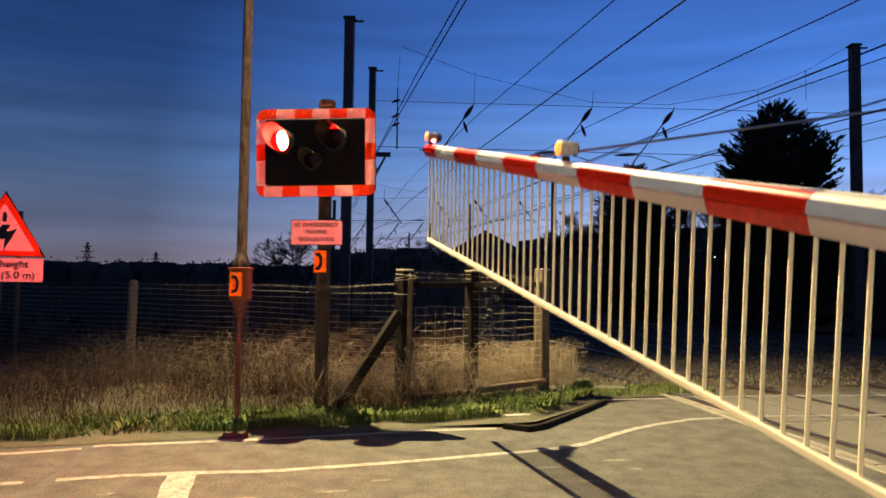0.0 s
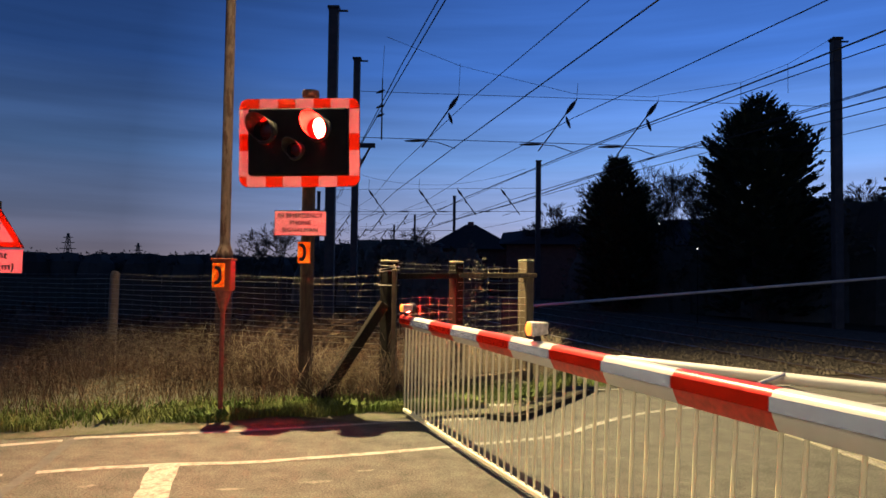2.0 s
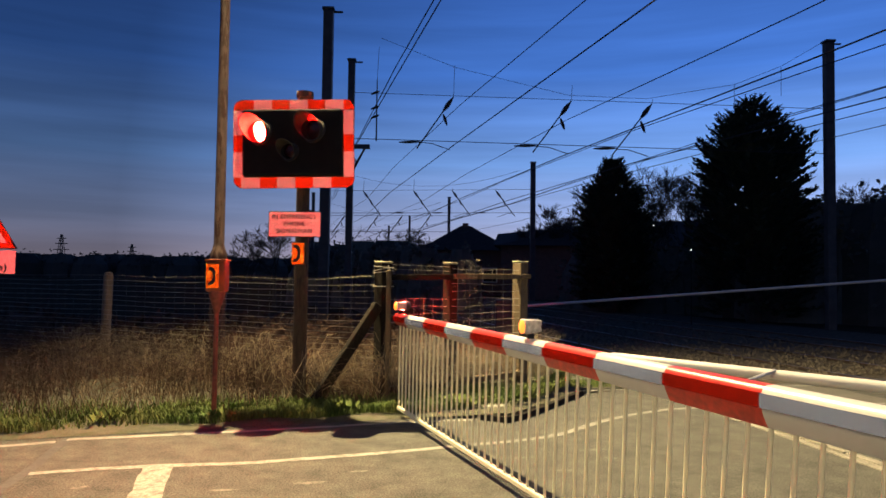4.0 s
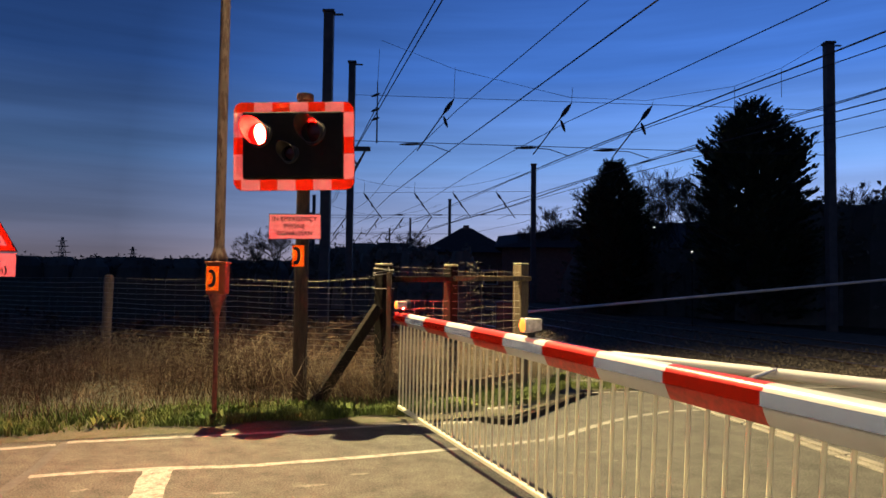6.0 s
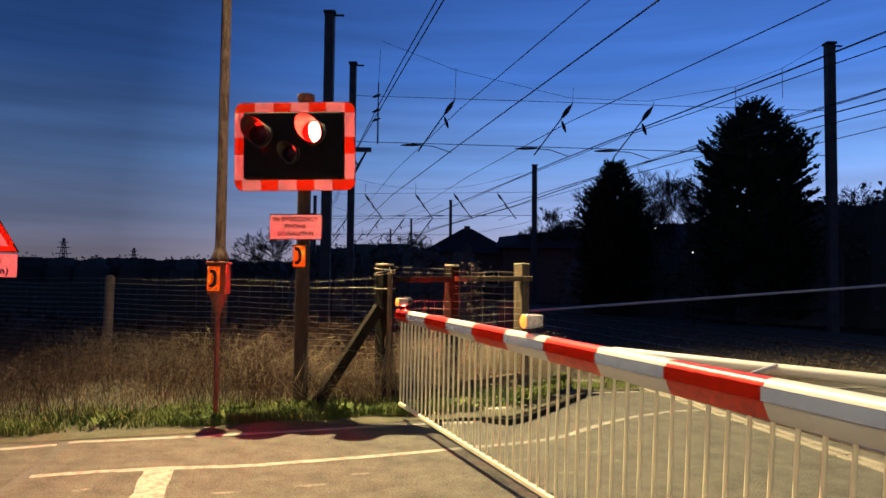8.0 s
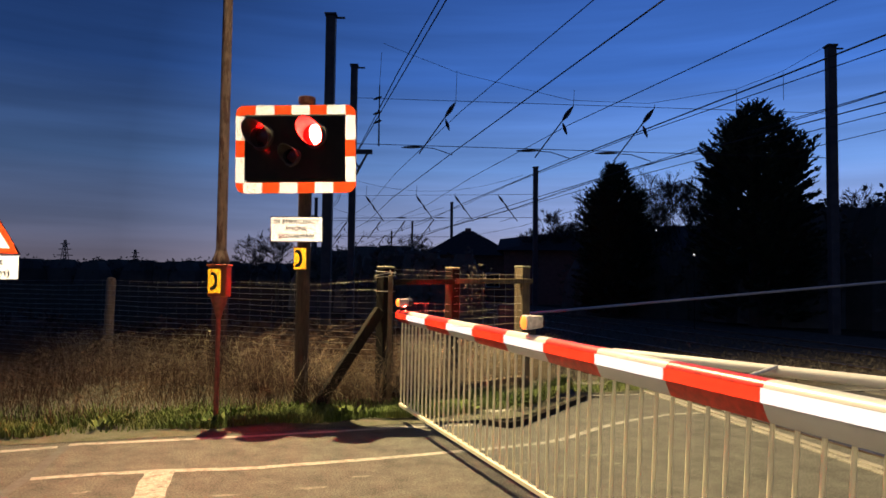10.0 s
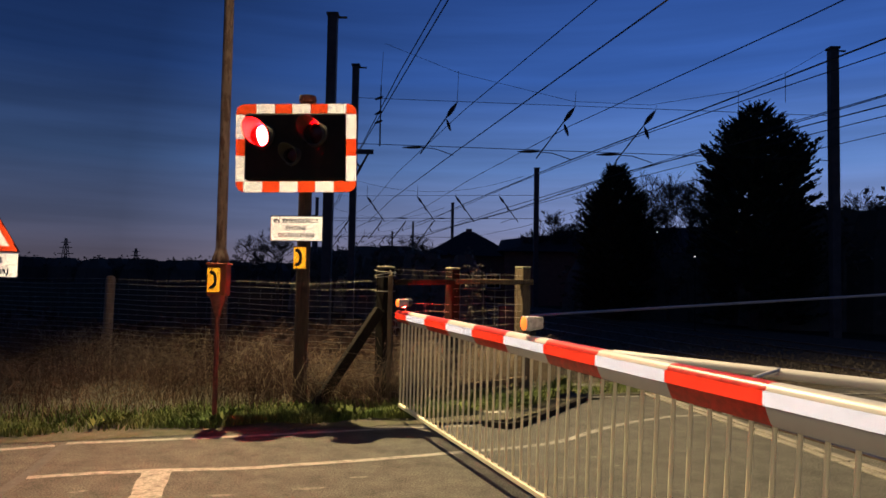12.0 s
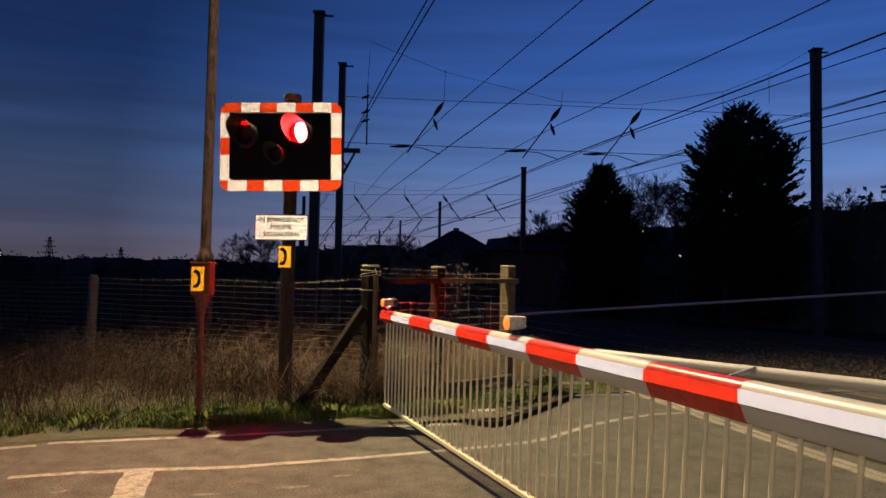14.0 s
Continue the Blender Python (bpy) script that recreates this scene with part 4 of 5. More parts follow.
def build_barrier():
    base = BOOM_TIP + BOOM * PIVOT_S
    m = Matrix.Translation((base.x, base.y, BOOM_Z)) @ Matrix.Rotation(math.atan2(BOOM.y, BOOM.x), 4, "Z")
    # local x: from the pivot to the tip; local y: towards the road's approach
    th = thing("crossing_barrier", m, "red and white banded lifting barrier with a hanging bar skirt", "barrier")
    L = -PIVOT_S
    hw, hh = 0.036, 0.056

    def wide(x):
        return hw + 0.0025 * (L - x)

    def profile(x):
        """The boom's section: flat top, upright flank, under-side drawn in; it deepens towards the pivot."""
        w, low = wide(x), hh + 0.002 + 0.0082 * (L - x)
        half = [(0.40, hh), (0.74, hh * 0.88), (0.95, hh * 0.55), (1.0, hh * 0.15), (1.0, -0.20 * low), (0.84, -0.45 * low), (0.46, -0.86 * low), (0.24, -low)]
        return [(x, -w * k, z) for k, z in half[::-1]] + [(x, w * k, z) for k, z in half]

    # bands: (distance back from the tip)
    step = 0.5325
    cuts = [-0.08]
    x = 0.295
    while x < L - 0.1:
        cuts.append(x)
        x += step if x < 4.5 else 0.60
    cuts.append(L + 0.9)
    for k in range(len(cuts) - 1):
        bm = bmesh.new()
        a, b = L - cuts[k], L - cuts[k + 1]
        A = [bm.verts.new(p) for p in profile(a)]
        Bv = [bm.verts.new(p) for p in profile(b)]
        n = len(A)
        for i in range(n):
            bm.faces.new((A[i], A[(i + 1) % n], Bv[(i + 1) % n], Bv[i]))
        bm.faces.new(A[::-1]), bm.faces.new(Bv)
        bmesh.ops.recalc_face_normals(bm, faces=bm.faces[:])
        band = part("boom_band", bm, M_BOOM_RED if k % 2 == 0 else M_BOOM_WHITE, th, "red boom band" if k % 2 == 0 else "white boom band", True)
        if cuts[k + 1] < 6.2:
            boom_sheet(band, b, a, wide((a + b) / 2), m, M_BOOM_SHEET_RED if k % 2 == 0 else M_BOOM_SHEET_WHITE)
    # second tube beside the root of the boom, with its brace
    bm = bmesh.new()
    rod(bm, (L - 3.48, -hw - 0.03, 0.03), (L - 6.6, -1.32, 0.03), 0.024, 0.024, 14)
    part("stay_tube", bm, M_BOOM_WHITE, th, "pale stay tube", True)
    bm = bmesh.new()
    rod(bm, (L - 4.42, -hw + 0.01, 0.05), (L - 4.22, -0.36, 0.048), 0.008, 0.008, 8)
    part("stay_brace", bm, M_GREYPAINT, th)
    # lamps on the boom
    for xb, sc, ang in ((L - 0.02, 0.9, -88), (L - 2.72, 1.0, -95)):
        Q = Matrix.Translation((xb, 0.0, hh)) @ Matrix.Rotation(radians(ang), 4, "Z")
        bm = bmesh.new()
        box(bm, (-0.018, -0.018, -0.004), (0.018, 0.018, 0.03), 0.004, Q)
        part("lamp_stem", bm, M_HOOD, th)
        bm = bmesh.new()
        Q2 = Q @ pose(0, 0, 0.072, 0, 0, 0) @ Matrix.Diagonal((sc, sc, sc, 1))
        box(bm, (-0.052, -0.052, -0.044), (0.058, 0.052, 0.044), 0.01)
        for v in bm.verts:
            k = 1 - 0.22 * (v.co.x + 0.052) / 0.11
            v.co.y *= k
            v.co.z = v.co.z * k + 0.006 * (1 - k) / 0.22
        bmesh.ops.transform(bm, matrix=Q2, verts=bm.verts)
        lh = part("lamp_housing", bm, M_GREYPAINT, th, "pale grey boom lamp housing")
        faces = [(Q2 @ Matrix.Rotation(math.pi, 4, "Z"), M_AMBER, "glowing amber lens")]
        # tip lamp's rear lens is turned and its glow boosted to redden the gate post
        back = Q2 @ Matrix.Rotation(radians(55), 4, "Z") if xb > L - 1 else Q2
        faces.append((back, M_BOOMRED_LENS if xb > L - 1 else M_LENS_DIM, "red lens"))
        for Q3, mt, lab in faces:
            bm = bmesh.new()
            lathe(bm, [(0.041, 0.0), (0.041, 0.006), (0.030, 0.013), (0.008, 0.016)], 18, Q3 @ Matrix.Translation((0.0525 if lab != "red lens" or xb < L - 1 else 0.075, 0, 0)) @ Matrix.Rotation(math.pi / 2, 4, "Y"))
            part("lamp_lens", bm, mt, lh, lab, True)
        # unseen tube added to narrow that red glow onto the post
        if xb > L - 1:
            bm = bmesh.new()
            for rr in (0.039, 0.045):
                rod(bm, back @ Vector((0.05, 0, 0)), back @ Vector((0.25, 0, 0)), rr, rr, 18, False)
            part("beam_collar", bm, M_HOOD, lh)
    # skirt: bars that hang plumb, and the rail along their feet
    drop = 0.80
    bars = []
    bm = bmesh.new()
    lathe(bm, [(0.0088, -drop), (0.0088, 0.0)], 8)
    master = bpy.data.meshes.new("skirt_bar")
    bm.to_mesh(master)
    bm.free()
    master.materials.append(M_SKIRT)
    for k in range(72):
        ob = new("skirt_bar", master)
        ob.parent = th
        back = 0.022 + 0.108 * k
        bars.append((ob, L - back, -hh + 0.012, 0.02 + 0.022 * max(0.0, back - 2.0)))
    bm = bmesh.new()
    box(bm, (0.15, -0.018, -0.02), (L, 0.018, 0.012), 0.005)
    rail = part("bottom_rail", bm, M_SKIRT, th, "pale skirt rail")
    # the pedestal that carries the boom
    ped = thing("barrier_pedestal", Matrix.Translation((base.x, base.y, 0)) @ Matrix.Rotation(math.atan2(BOOM.y, BOOM.x), 4, "Z"), "grey steel pedestal that carries the barrier boom", "pedestal")
    bm = bmesh.new()
    box(bm, (-0.35, 0.08, -0.02), (0.35, 0.55, 1.15), 0.03)
    part("cabinet", bm, M_GREYPAINT, ped)
    bm = bmesh.new()
    rod(bm, (0, 0.09, BOOM_Z), (0, -0.02, BOOM_Z), 0.035, 0.035, 12)
    part("pivot_pin", bm, M_DARKSTEEL, ped)
    return th, m, bars, rail, drop, hh


def build_far_barrier():
    th = thing("far_barrier", pose(1.6, 15, 0.8), "thin pale barrier boom across the tracks", "barrier")
    bm = bmesh.new()
    rod(bm, (0, 0, 0), (11, 0, 0), 0.029, 0.029, 10)
    part("boom", bm, M_BOOM_WHITE, th, "thin white boom", True)
    bm = bmesh.new()
    box(bm, (-0.2, -0.05, -0.06), (0.05, 0.05, 0.06), 0.01)
    part("boom_end", bm, M_BOOM_RED, th)
    ped = thing("barrier_pedestal", pose(1.35, 15, 0), "dark steel pedestal of the far barrier", "pedestal")
    bm = bmesh.new()
    box(bm, (-0.2, -0.3, -0.06), (0.2, -0.06, 0.9), 0.02)
    part("cabinet", bm, M_DARKSTEEL, ped)
    return th


def build_sign_fill():
    """Unseen light added behind the camera: small red window one side, wide white opposite."""
    th = thing("sign_fill_light", pose(0, -0.45, 1.35), "unseen added fill light with a red and a white face on a stand", "lamp")
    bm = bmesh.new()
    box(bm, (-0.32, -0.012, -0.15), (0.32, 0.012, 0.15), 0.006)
    part("fill_case", bm, M_BLACK, th, "black case of the added fill light")
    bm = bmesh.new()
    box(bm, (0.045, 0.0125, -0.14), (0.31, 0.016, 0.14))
    part("fill_face", bm, M_SIGN_FILL_RED, th, "red face of the added fill light")
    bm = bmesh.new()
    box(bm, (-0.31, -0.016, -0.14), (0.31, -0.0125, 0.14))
    part("fill_face", bm, M_SIGN_FILL_WHITE, th, "white face of the added fill light")
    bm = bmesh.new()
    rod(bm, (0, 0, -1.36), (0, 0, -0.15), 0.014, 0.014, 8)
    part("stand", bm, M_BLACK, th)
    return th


# ---- overhead line ----
def build_masts():
    big = [(-3.16, 18.6, 8.55, 0.13), (-3.1, 23.0, 8.55, 0.11), (11.53, 20.6, 8.55, 0.125), (5.6, 43.0, 8.55, 0.15), (0.58, 62, 8.5, 0.13), (-3.88, 82, 8.5, 0.12), (-7.56, 98, 8.5, 0.12), (-11.2, 60, 8.5, 0.13), (-14.5, 76, 8.5, 0.12)]
    for x, y, h, w in big:
        th = thing("overhead_line_mast", pose(x, y, 0), "dark square steel mast of the overhead line", "mast", "overhead line masts")
        bm = bmesh.new()
        timber(bm, (0, 0, -0.2), (0, 0, h), w * 2, w * 2, 0.02)
        part("mast_column", bm, M_DARKSTEEL, th)
        bm = bmesh.new()
        box(bm, (-w - 0.03, -w - 0.03, h + 0.002), (w + 0.03, w + 0.03, h + 0.07), 0.01)
        if y < 40:
            box(bm, (w, -0.03, h - 0.05), (w + 0.25, 0.03, h - 0.01))
        part("mast_cap", bm, M_DARKSTEEL, th)
        if abs(y - 23) < 0.1:
            bm = bmesh.new()
            rod(bm, (0.1, 0, 4.9), (0.55, 0, 5.75), 0.05, 0.03, 8)
            box(bm, (0.1, -0.05, 5.6), (0.65, 0.05, 5.75), 0.01)
            rod(bm, (0.1, 0, 5.3), (0.25, 0, 5.1), 0.03, 0.03, 8)
            part("bracket", bm, M_DARKSTEEL, th)


def sag_wire(a, b, n, sag, r):
    a, b = Vector(a), Vector(b)
    out, pr = [], None
    for k in range(n + 1):
        w = k / n
        p = a.lerp(b, w)
        p.z -= sag * 4 * w * (1 - w)
        if pr:
            out.append((pr, p, r, r))
        pr = p
    return out


def insulator(bm, a, b, r, mi=1):
    a, b = Vector(a), Vector(b)
    d = (b - a).normalized()
    ln = (b - a).length
    m = Matrix.Translation(a) @ d.to_track_quat("Z", "Y").to_matrix().to_4x4()
    prof = []
    n = 9
    for k in range(n):
        z = ln * k / n
        env = 0.25 + 0.75 * math.sin(math.pi * (k + 0.5) / n)
        prof += [(r * 0.8 * env, z), (r * env, z + ln / n * 0.5)]
    lathe(bm, prof, 10, m, mi)


def build_overhead():
    spans = [(Vector((-3.1, 23, 0)), Vector((11.4, 20.6, 0)), 1.0), (Vector((-7.3, 45, 0)), Vector((5.6, 43, 0)), 0.9), (Vector((-11.2, 63.5, 0)), Vector((0.58, 62, 0)), 0.9), (Vector((-15.6, 83.5, 0)), Vector((-3.88, 82, 0)), 0.9)]
    for si, (A, Bp, kz) in enumerate(spans):
        th = thing("headspan", Matrix(), "cross-span wires with insulators and registration arms over the tracks", "overhead line", "headspans")
        low0, low1, up0, up1 = (5.95, 5.2, 7.5, 6.55) if si == 0 else (5.45, 5.45, 6.9, 6.9)
        rr = 0.012 + 0.003 * si

        def shed(a, b, r):
            bm = bmesh.new()
            insulator(bm, a, b, r, 0)
            part("insulator", bm, M_PORCELAIN, th)

        tubes("span_wire", [(A + Vector((0, 0, low0)), Bp + Vector((0, 0, low1)), rr, rr)], M_CABLE, th, 5)
        tubes("span_wire", [(A + Vector((0, 0, up0)), Bp + Vector((0, 0, up1)), rr * 0.8, rr * 0.8)], M_CABLE, th, 5)
        if si == 0:
            sw = [Vector(p) for p in ((-3.1, 23, 9.9), (-2.12, 22.85, 9.3), (0.34, 22.47, 8.23), (3.98, 21.9, 7.2), (6.32, 21.5, 7.02), (8.89, 21.06, 7.38), (10.21, 20.82, 7.89), (11.4, 20.6, 8.6))]
            cable("suspension_wire", sw[1:], 0.007, M_CABLE, th)
            for p in sw[5:7]:
                tubes("dropper", [(p, p - Vector((0, 0, 0.9)), 0.008, 0.008)], M_CABLE, th, 5)
        else:
            cable("suspension_wire", [s[0] for s in sag_wire(A + Vector((0, 0, 8.4)), Bp + Vector((0, 0, 8.4)), 16, 1.25, rr)], rr * 0.6, M_CABLE, th)
        fr = ((0.218, 0.475, 0.643), (0.188, 0.441, 0.631, 0.842), (0.173, 0.434, 0.622, 0.835), (0.24, 0.48, 0.70))[si]
        dirn = -1 if si == 1 else 1
        u = (Bp - A).normalized()
        for f in fr:
            P = A.lerp(Bp, f)
            zl = low0 + (low1 - low0) * f
            zu = up0 + (up1 - up0) * f
            top = P + u * 0.25 * dirn + Vector((0, 0, zu - 0.05))
            foot = P - u * 0.95 * dirn + Vector((0, 0, zl - 0.22))
            arm = P + u * 0.15 * dirn + Vector((0, 0, zl - 0.28))
            mid = P - u * 0.45 * dirn + Vector((0, 0, zl - 0.06))
            ra = 0.022 + 0.01 * si
            tubes("registration_arm", [(top, foot, ra, ra), (foot.lerp(top, 0.12), mid, 0.014, 0.014), (mid, arm, 0.014, 0.014)], M_DARKSTEEL, th, 6)
            shed(top.lerp(foot, 0.02), top.lerp(foot, 0.3), 0.085)
            shed(top.lerp(foot, 0.33) + u * 0.06, top.lerp(foot, 0.33) + u * 0.2 + Vector((0, 0, -0.4)), 0.06)
            shed(P - u * 1.55 + Vector((0, 0, zl)), P - u * 0.75 + Vector((0, 0, zl)), 0.05)
            tubes("dropper", [(top, top + Vector((0.03, 0, (1.05 - 2.1 * (f - 0.218) if si == 0 else 0.7) if f < 0.6 else 0.15)), 0.008 + 0.004 * si, 0.008 + 0.004 * si)], M_CABLE, th, 5)
        if si == 0:
            P = A.lerp(Bp, 0.06)
            tubes("hanger_rod", [(P + Vector((0, 0, 5.85)), P + Vector((0, 0, 7.9)), 0.03, 0.02), (P + Vector((0, 0, 7.9)), P + Vector((0.05, 0, 9.0)), 0.008, 0.008)], M_DARKSTEEL, th, 6)
            for z in (6.6, 6.9, 7.4):
                shed(P + Vector((-0.2, 0, z)), P + Vector((0.1, 0, z + 0.12)), 0.05)
    # wires along the tracks: one thing a run
    # offset over the tracks, height at the first span, height nearer by, radius
    runs = [(5.54, 6.68, 6.5, 0.011), (5.38, 5.44, 5.46, 0.014), (9.12, 6.47, 6.2, 0.012), (8.87, 5.25, 5.16, 0.015), (11.35, 6.23, 5.93, 0.012), (11.05, 5.08, 4.82, 0.014),
            (3.53, 7.73, 7.88, 0.017), (3.39, 7.16, 7.35, 0.017), (14.94, 6.39, 6.28, 0.013), (15.0, 6.33, 6.3, 0.013), (15.1, 5.95, 5.74, 0.013), (15.43, 5.5, 5.45, 0.011)]
    for q, zh, zn, r in runs:
        h_al, n_al = 20.6, 10.5
        slope = (zh - zn) / (h_al - n_al)
        pts = [on_track(q, -14, zn - slope * 6), on_track(q, 2, zn - slope * 4), on_track(q, n_al, zn), on_track(q, h_al, zh)]
        for al in (32, 43, 54, 64, 75, 85, 98, 112):
            far = 5.1 if zh < 5.6 else 6.25
            pts.append(on_track(q + (0.2 if int(al) % 2 else -0.1), al, far if al > 40 else (far + zh) / 2))
        ob = cable("overhead_wire", pts, r, M_CABLE)
        tagged(ob, "black overhead wire strung along the tracks", "cable", "overhead wires")


# ---- planting and distance ----
def build_grass():
    rnd = random.Random(11)
    vs, fs = [], []
    for i in range(44000):
        x = rnd.uniform(-9, 1.55)
        w = abs(rnd.gauss(0, 0.32))
        y = road_edge(x) + 0.14 + w + 0.10 * noise.noise((x * 2.2, 3, 0))
        if x > 0.35:
            y = max(y, 6.85 + (x - 0.55) * 1.5) + rnd.random() * 0.5
        dens = noise.noise((x * 1.6, y * 1.6, 7)) + 0.25
        if rnd.random() > 0.45 + dens:
            continue
        h = rnd.uniform(0.02, 0.07) * (1.0 + 1.1 * max(0, dens))
        z = 0.02 + 0.09 * min(1, (y - road_edge(x)) / 1.2)
        a = rnd.uniform(0, 6.28)
        lean = Vector((math.cos(a), math.sin(a), 0)) * h * rnd.uniform(0.2, 0.9)
        s = Vector((-math.sin(a), math.cos(a), 0)) * rnd.uniform(0.003, 0.006)
        p = Vector((x, y, z))
        k = len(vs)
        vs += [p - s, p + s, p + lean * 0.45 + Vector((0, 0, h * 0.7)) + s * 0.7, p + lean * 0.45 + Vector((0, 0, h * 0.7)) - s * 0.7, p + lean + Vector((0, 0, h))]
        fs += [(k, k + 1, k + 2, k + 3), (k + 3, k + 2, k + 4)]
    for i in range(3500):
        x = rnd.uniform(1.0, 3.3)
        y = 8.36 + 0.33 * (x - 1.2) + 0.08 + rnd.random() * 0.75
        h = rnd.uniform(0.03, 0.08)
        a = rnd.uniform(0, 6.28)
        d = Vector((math.cos(a), math.sin(a), 0))
        s = Vector((-d.y, d.x, 0)) * 0.005
        p = Vector((x, y, 0.012))
        k = len(vs)
        vs += [p - s, p + s, p + d * h * 0.6 + Vector((0, 0, h))]
        fs.append((k, k + 1, k + 2))
    tagged(flat("grass", vs, fs, M_GRASS), "short green grass along the verge", "grass", kind="stuff")
    # broad-leaved weeds in the grass
    vs, fs = [], []
    for i in range(1300):
        x = rnd.gauss(-1.0, 0.45) if i % 3 == 0 else rnd.uniform(-3.0, 1.3)
        y = road_edge(x) + 0.2 + rnd.random() * 0.55
        if x > 0.35:
            y = max(y, 6.95 + (x - 0.55) * 1.5)
        if noise.noise((x * 2.5, y * 2.5, 2)) < 0.0:
            continue
        c = Vector((x, y, 0.06))
        for j in range(5):
            a = rnd.uniform(0, 6.28)
            d = Vector((math.cos(a), math.sin(a), rnd.uniform(0.5, 1.6))) * rnd.uniform(0.03, 0.075)
            s = Vector((-math.sin(a), math.cos(a), 0)) * rnd.uniform(0.012, 0.022)
            k = len(vs)
            vs += [c, c + d * 0.55 + s, c + d, c + d * 0.55 - s]
            fs.append((k, k + 1, k + 2, k + 3))
    tagged(flat("weeds", vs, fs, M_GRASS), "low broad-leaved weeds in the grass", "weeds", kind="stuff")


def fence_y(x):
    return 7.36 - 0.455 * (x + 0.60)


def build_weeds():
    rnd = random.Random(23)
    for name, count, x0, x1, hmin, hmax, mt, lab in (("dry_grass", 7500, -9.5, 0.95, 0.18, 0.66, M_DRY, "tall dead straw-coloured grass along the fence"), ("brambles", 13000, -10, -0.2, 0.2, 0.85, M_BRAMBLE, "tangle of dark bare brambles along the fence")):
        segs = []
        for i in range(count):
            x = rnd.uniform(x0, x1)
            back = fence_y(x) if x < -0.6 else 7.36 + 0.73 * (x + 0.6)
            front = road_edge(x) + 0.46 if x < -0.7 else back - 0.30
            w = rnd.random()
            y = front + (back + 0.55 - front) * w
            if x > -0.5 and rnd.random() < 0.3:
                continue
            if x < -4.6 and rnd.random() < 0.55:
                continue
            den = noise.noise((x * 1.3, y * 1.3, 5 if name == "brambles" else 1))
            if rnd.random() > 0.5 + 1.3 * den:
                continue
            h = rnd.uniform(hmin, hmax) * (0.75 + 0.5 * (den + 0.3)) * (0.45 + 0.55 * w)
            a = rnd.uniform(0, 6.28)
            lean = rnd.uniform(0.3, 2.4) * (1.5 if name == "brambles" else 1.0)
            d = Vector((math.cos(a), math.sin(a), 0)) * lean * h
            p = Vector((x, y, 0.06))
            r = rnd.uniform(0.0016, 0.0035)
            pr = p
            for k in (1, 2, 3):
                w = k / 3
                q = p + d * w * w + Vector((0, 0, h * math.sin(w * (1.9 if name != "brambles" else 2.5)) / 0.95))
                q += Vector((rnd.uniform(-1, 1), rnd.uniform(-1, 1), rnd.uniform(-0.5, 0.5))) * 0.05
                segs.append((pr, q, r * (1.2 - 0.3 * k), r * (0.9 - 0.25 * k)))
                pr = q
        ob = tubes(name, segs, mt, None, 3)
        tagged(ob, lab, "weeds", kind="stuff")
    segs = []
    for i in range(850):
        x = rnd.uniform(-4.8, 0.2)
        back = fence_y(x) if x < -0.6 else 7.36 + 0.73 * (x + 0.6)
        y = back - rnd.uniform(0.0, 0.9 if x < -1 else 0.3)
        if y < road_edge(x) + 0.5:
            continue
        p = Vector((x, y, 0.08 + rnd.random() * 0.25))
        a = rnd.uniform(0, 6.28)
        d = Vector((math.cos(a), math.sin(a) * 0.5, 0)) * rnd.uniform(0.12, 0.65)
        h = rnd.uniform(0.12, 0.5)
        pr = p
        for k in (1, 2, 3, 4):
            w = k / 4
            q = p + d * w + Vector((0, 0, h * math.sin(w * 2.4)))
            segs.append((pr, q, 0.0028 - 0.0004 * k, 0.0024 - 0.0004 * k))
            pr = q
    tagged(tubes("pale_stems", segs, M_STRAW, None, 3), "pale bent dead stems among the weeds", "weeds", kind="stuff")
    segs = []
    for i in range(2600):
        x = rnd.uniform(-0.55, 1.5)
        y = 7.42 + 0.73 * (x + 0.6) + rnd.uniform(0.05, 1.5)
        p = Vector((x, y, 0.02))
        a, h = rnd.uniform(0, 6.28), rnd.uniform(0.15, 0.62)
        d = Vector((math.cos(a), math.sin(a), 0)) * rnd.uniform(0.1, 0.7) * h
        pr = p
        for k in (1, 2, 3):
            w = k / 3
            q = p + d * w * w + Vector((rnd.uniform(-0.02, 0.02), rnd.uniform(-0.02, 0.02), h * math.sin(w * 1.8)))
            segs.append((pr, q, 0.0032 - 0.0006 * k, 0.0027 - 0.0006 * k))
            pr = q
    tagged(tubes("straw", segs, M_STRAW, None, 3), "dry straw-coloured grass behind the gate", "grass", kind="stuff")
    # leafy sprays climbing the gate
    vs, fs = [], []
    for i in range(420):
        t = rnd.random()
        base = Vector((0.30 + rnd.gauss(0, 0.10), 7.98 + rnd.gauss(0, 0.06), 0.6 + 0.95 * t))
        a, e = rnd.uniform(0, 6.28), rnd.uniform(-0.5, 1)
        d = Vector((math.cos(a), math.sin(a), e)) * rnd.uniform(0.015, 0.035)
        s = Vector((-math.sin(a), math.cos(a), 0.3)) * 0.008
        k = len(vs)
        vs += [base, base + d * 0.5 + s, base + d, base + d * 0.5 - s]
        fs.append((k, k + 1, k + 2, k + 3))
    ob = flat("climber_leaves", vs, fs, M_LEAF)
    tagged(ob, "withered climber leaves on the gate wire", "climber", kind="stuff")


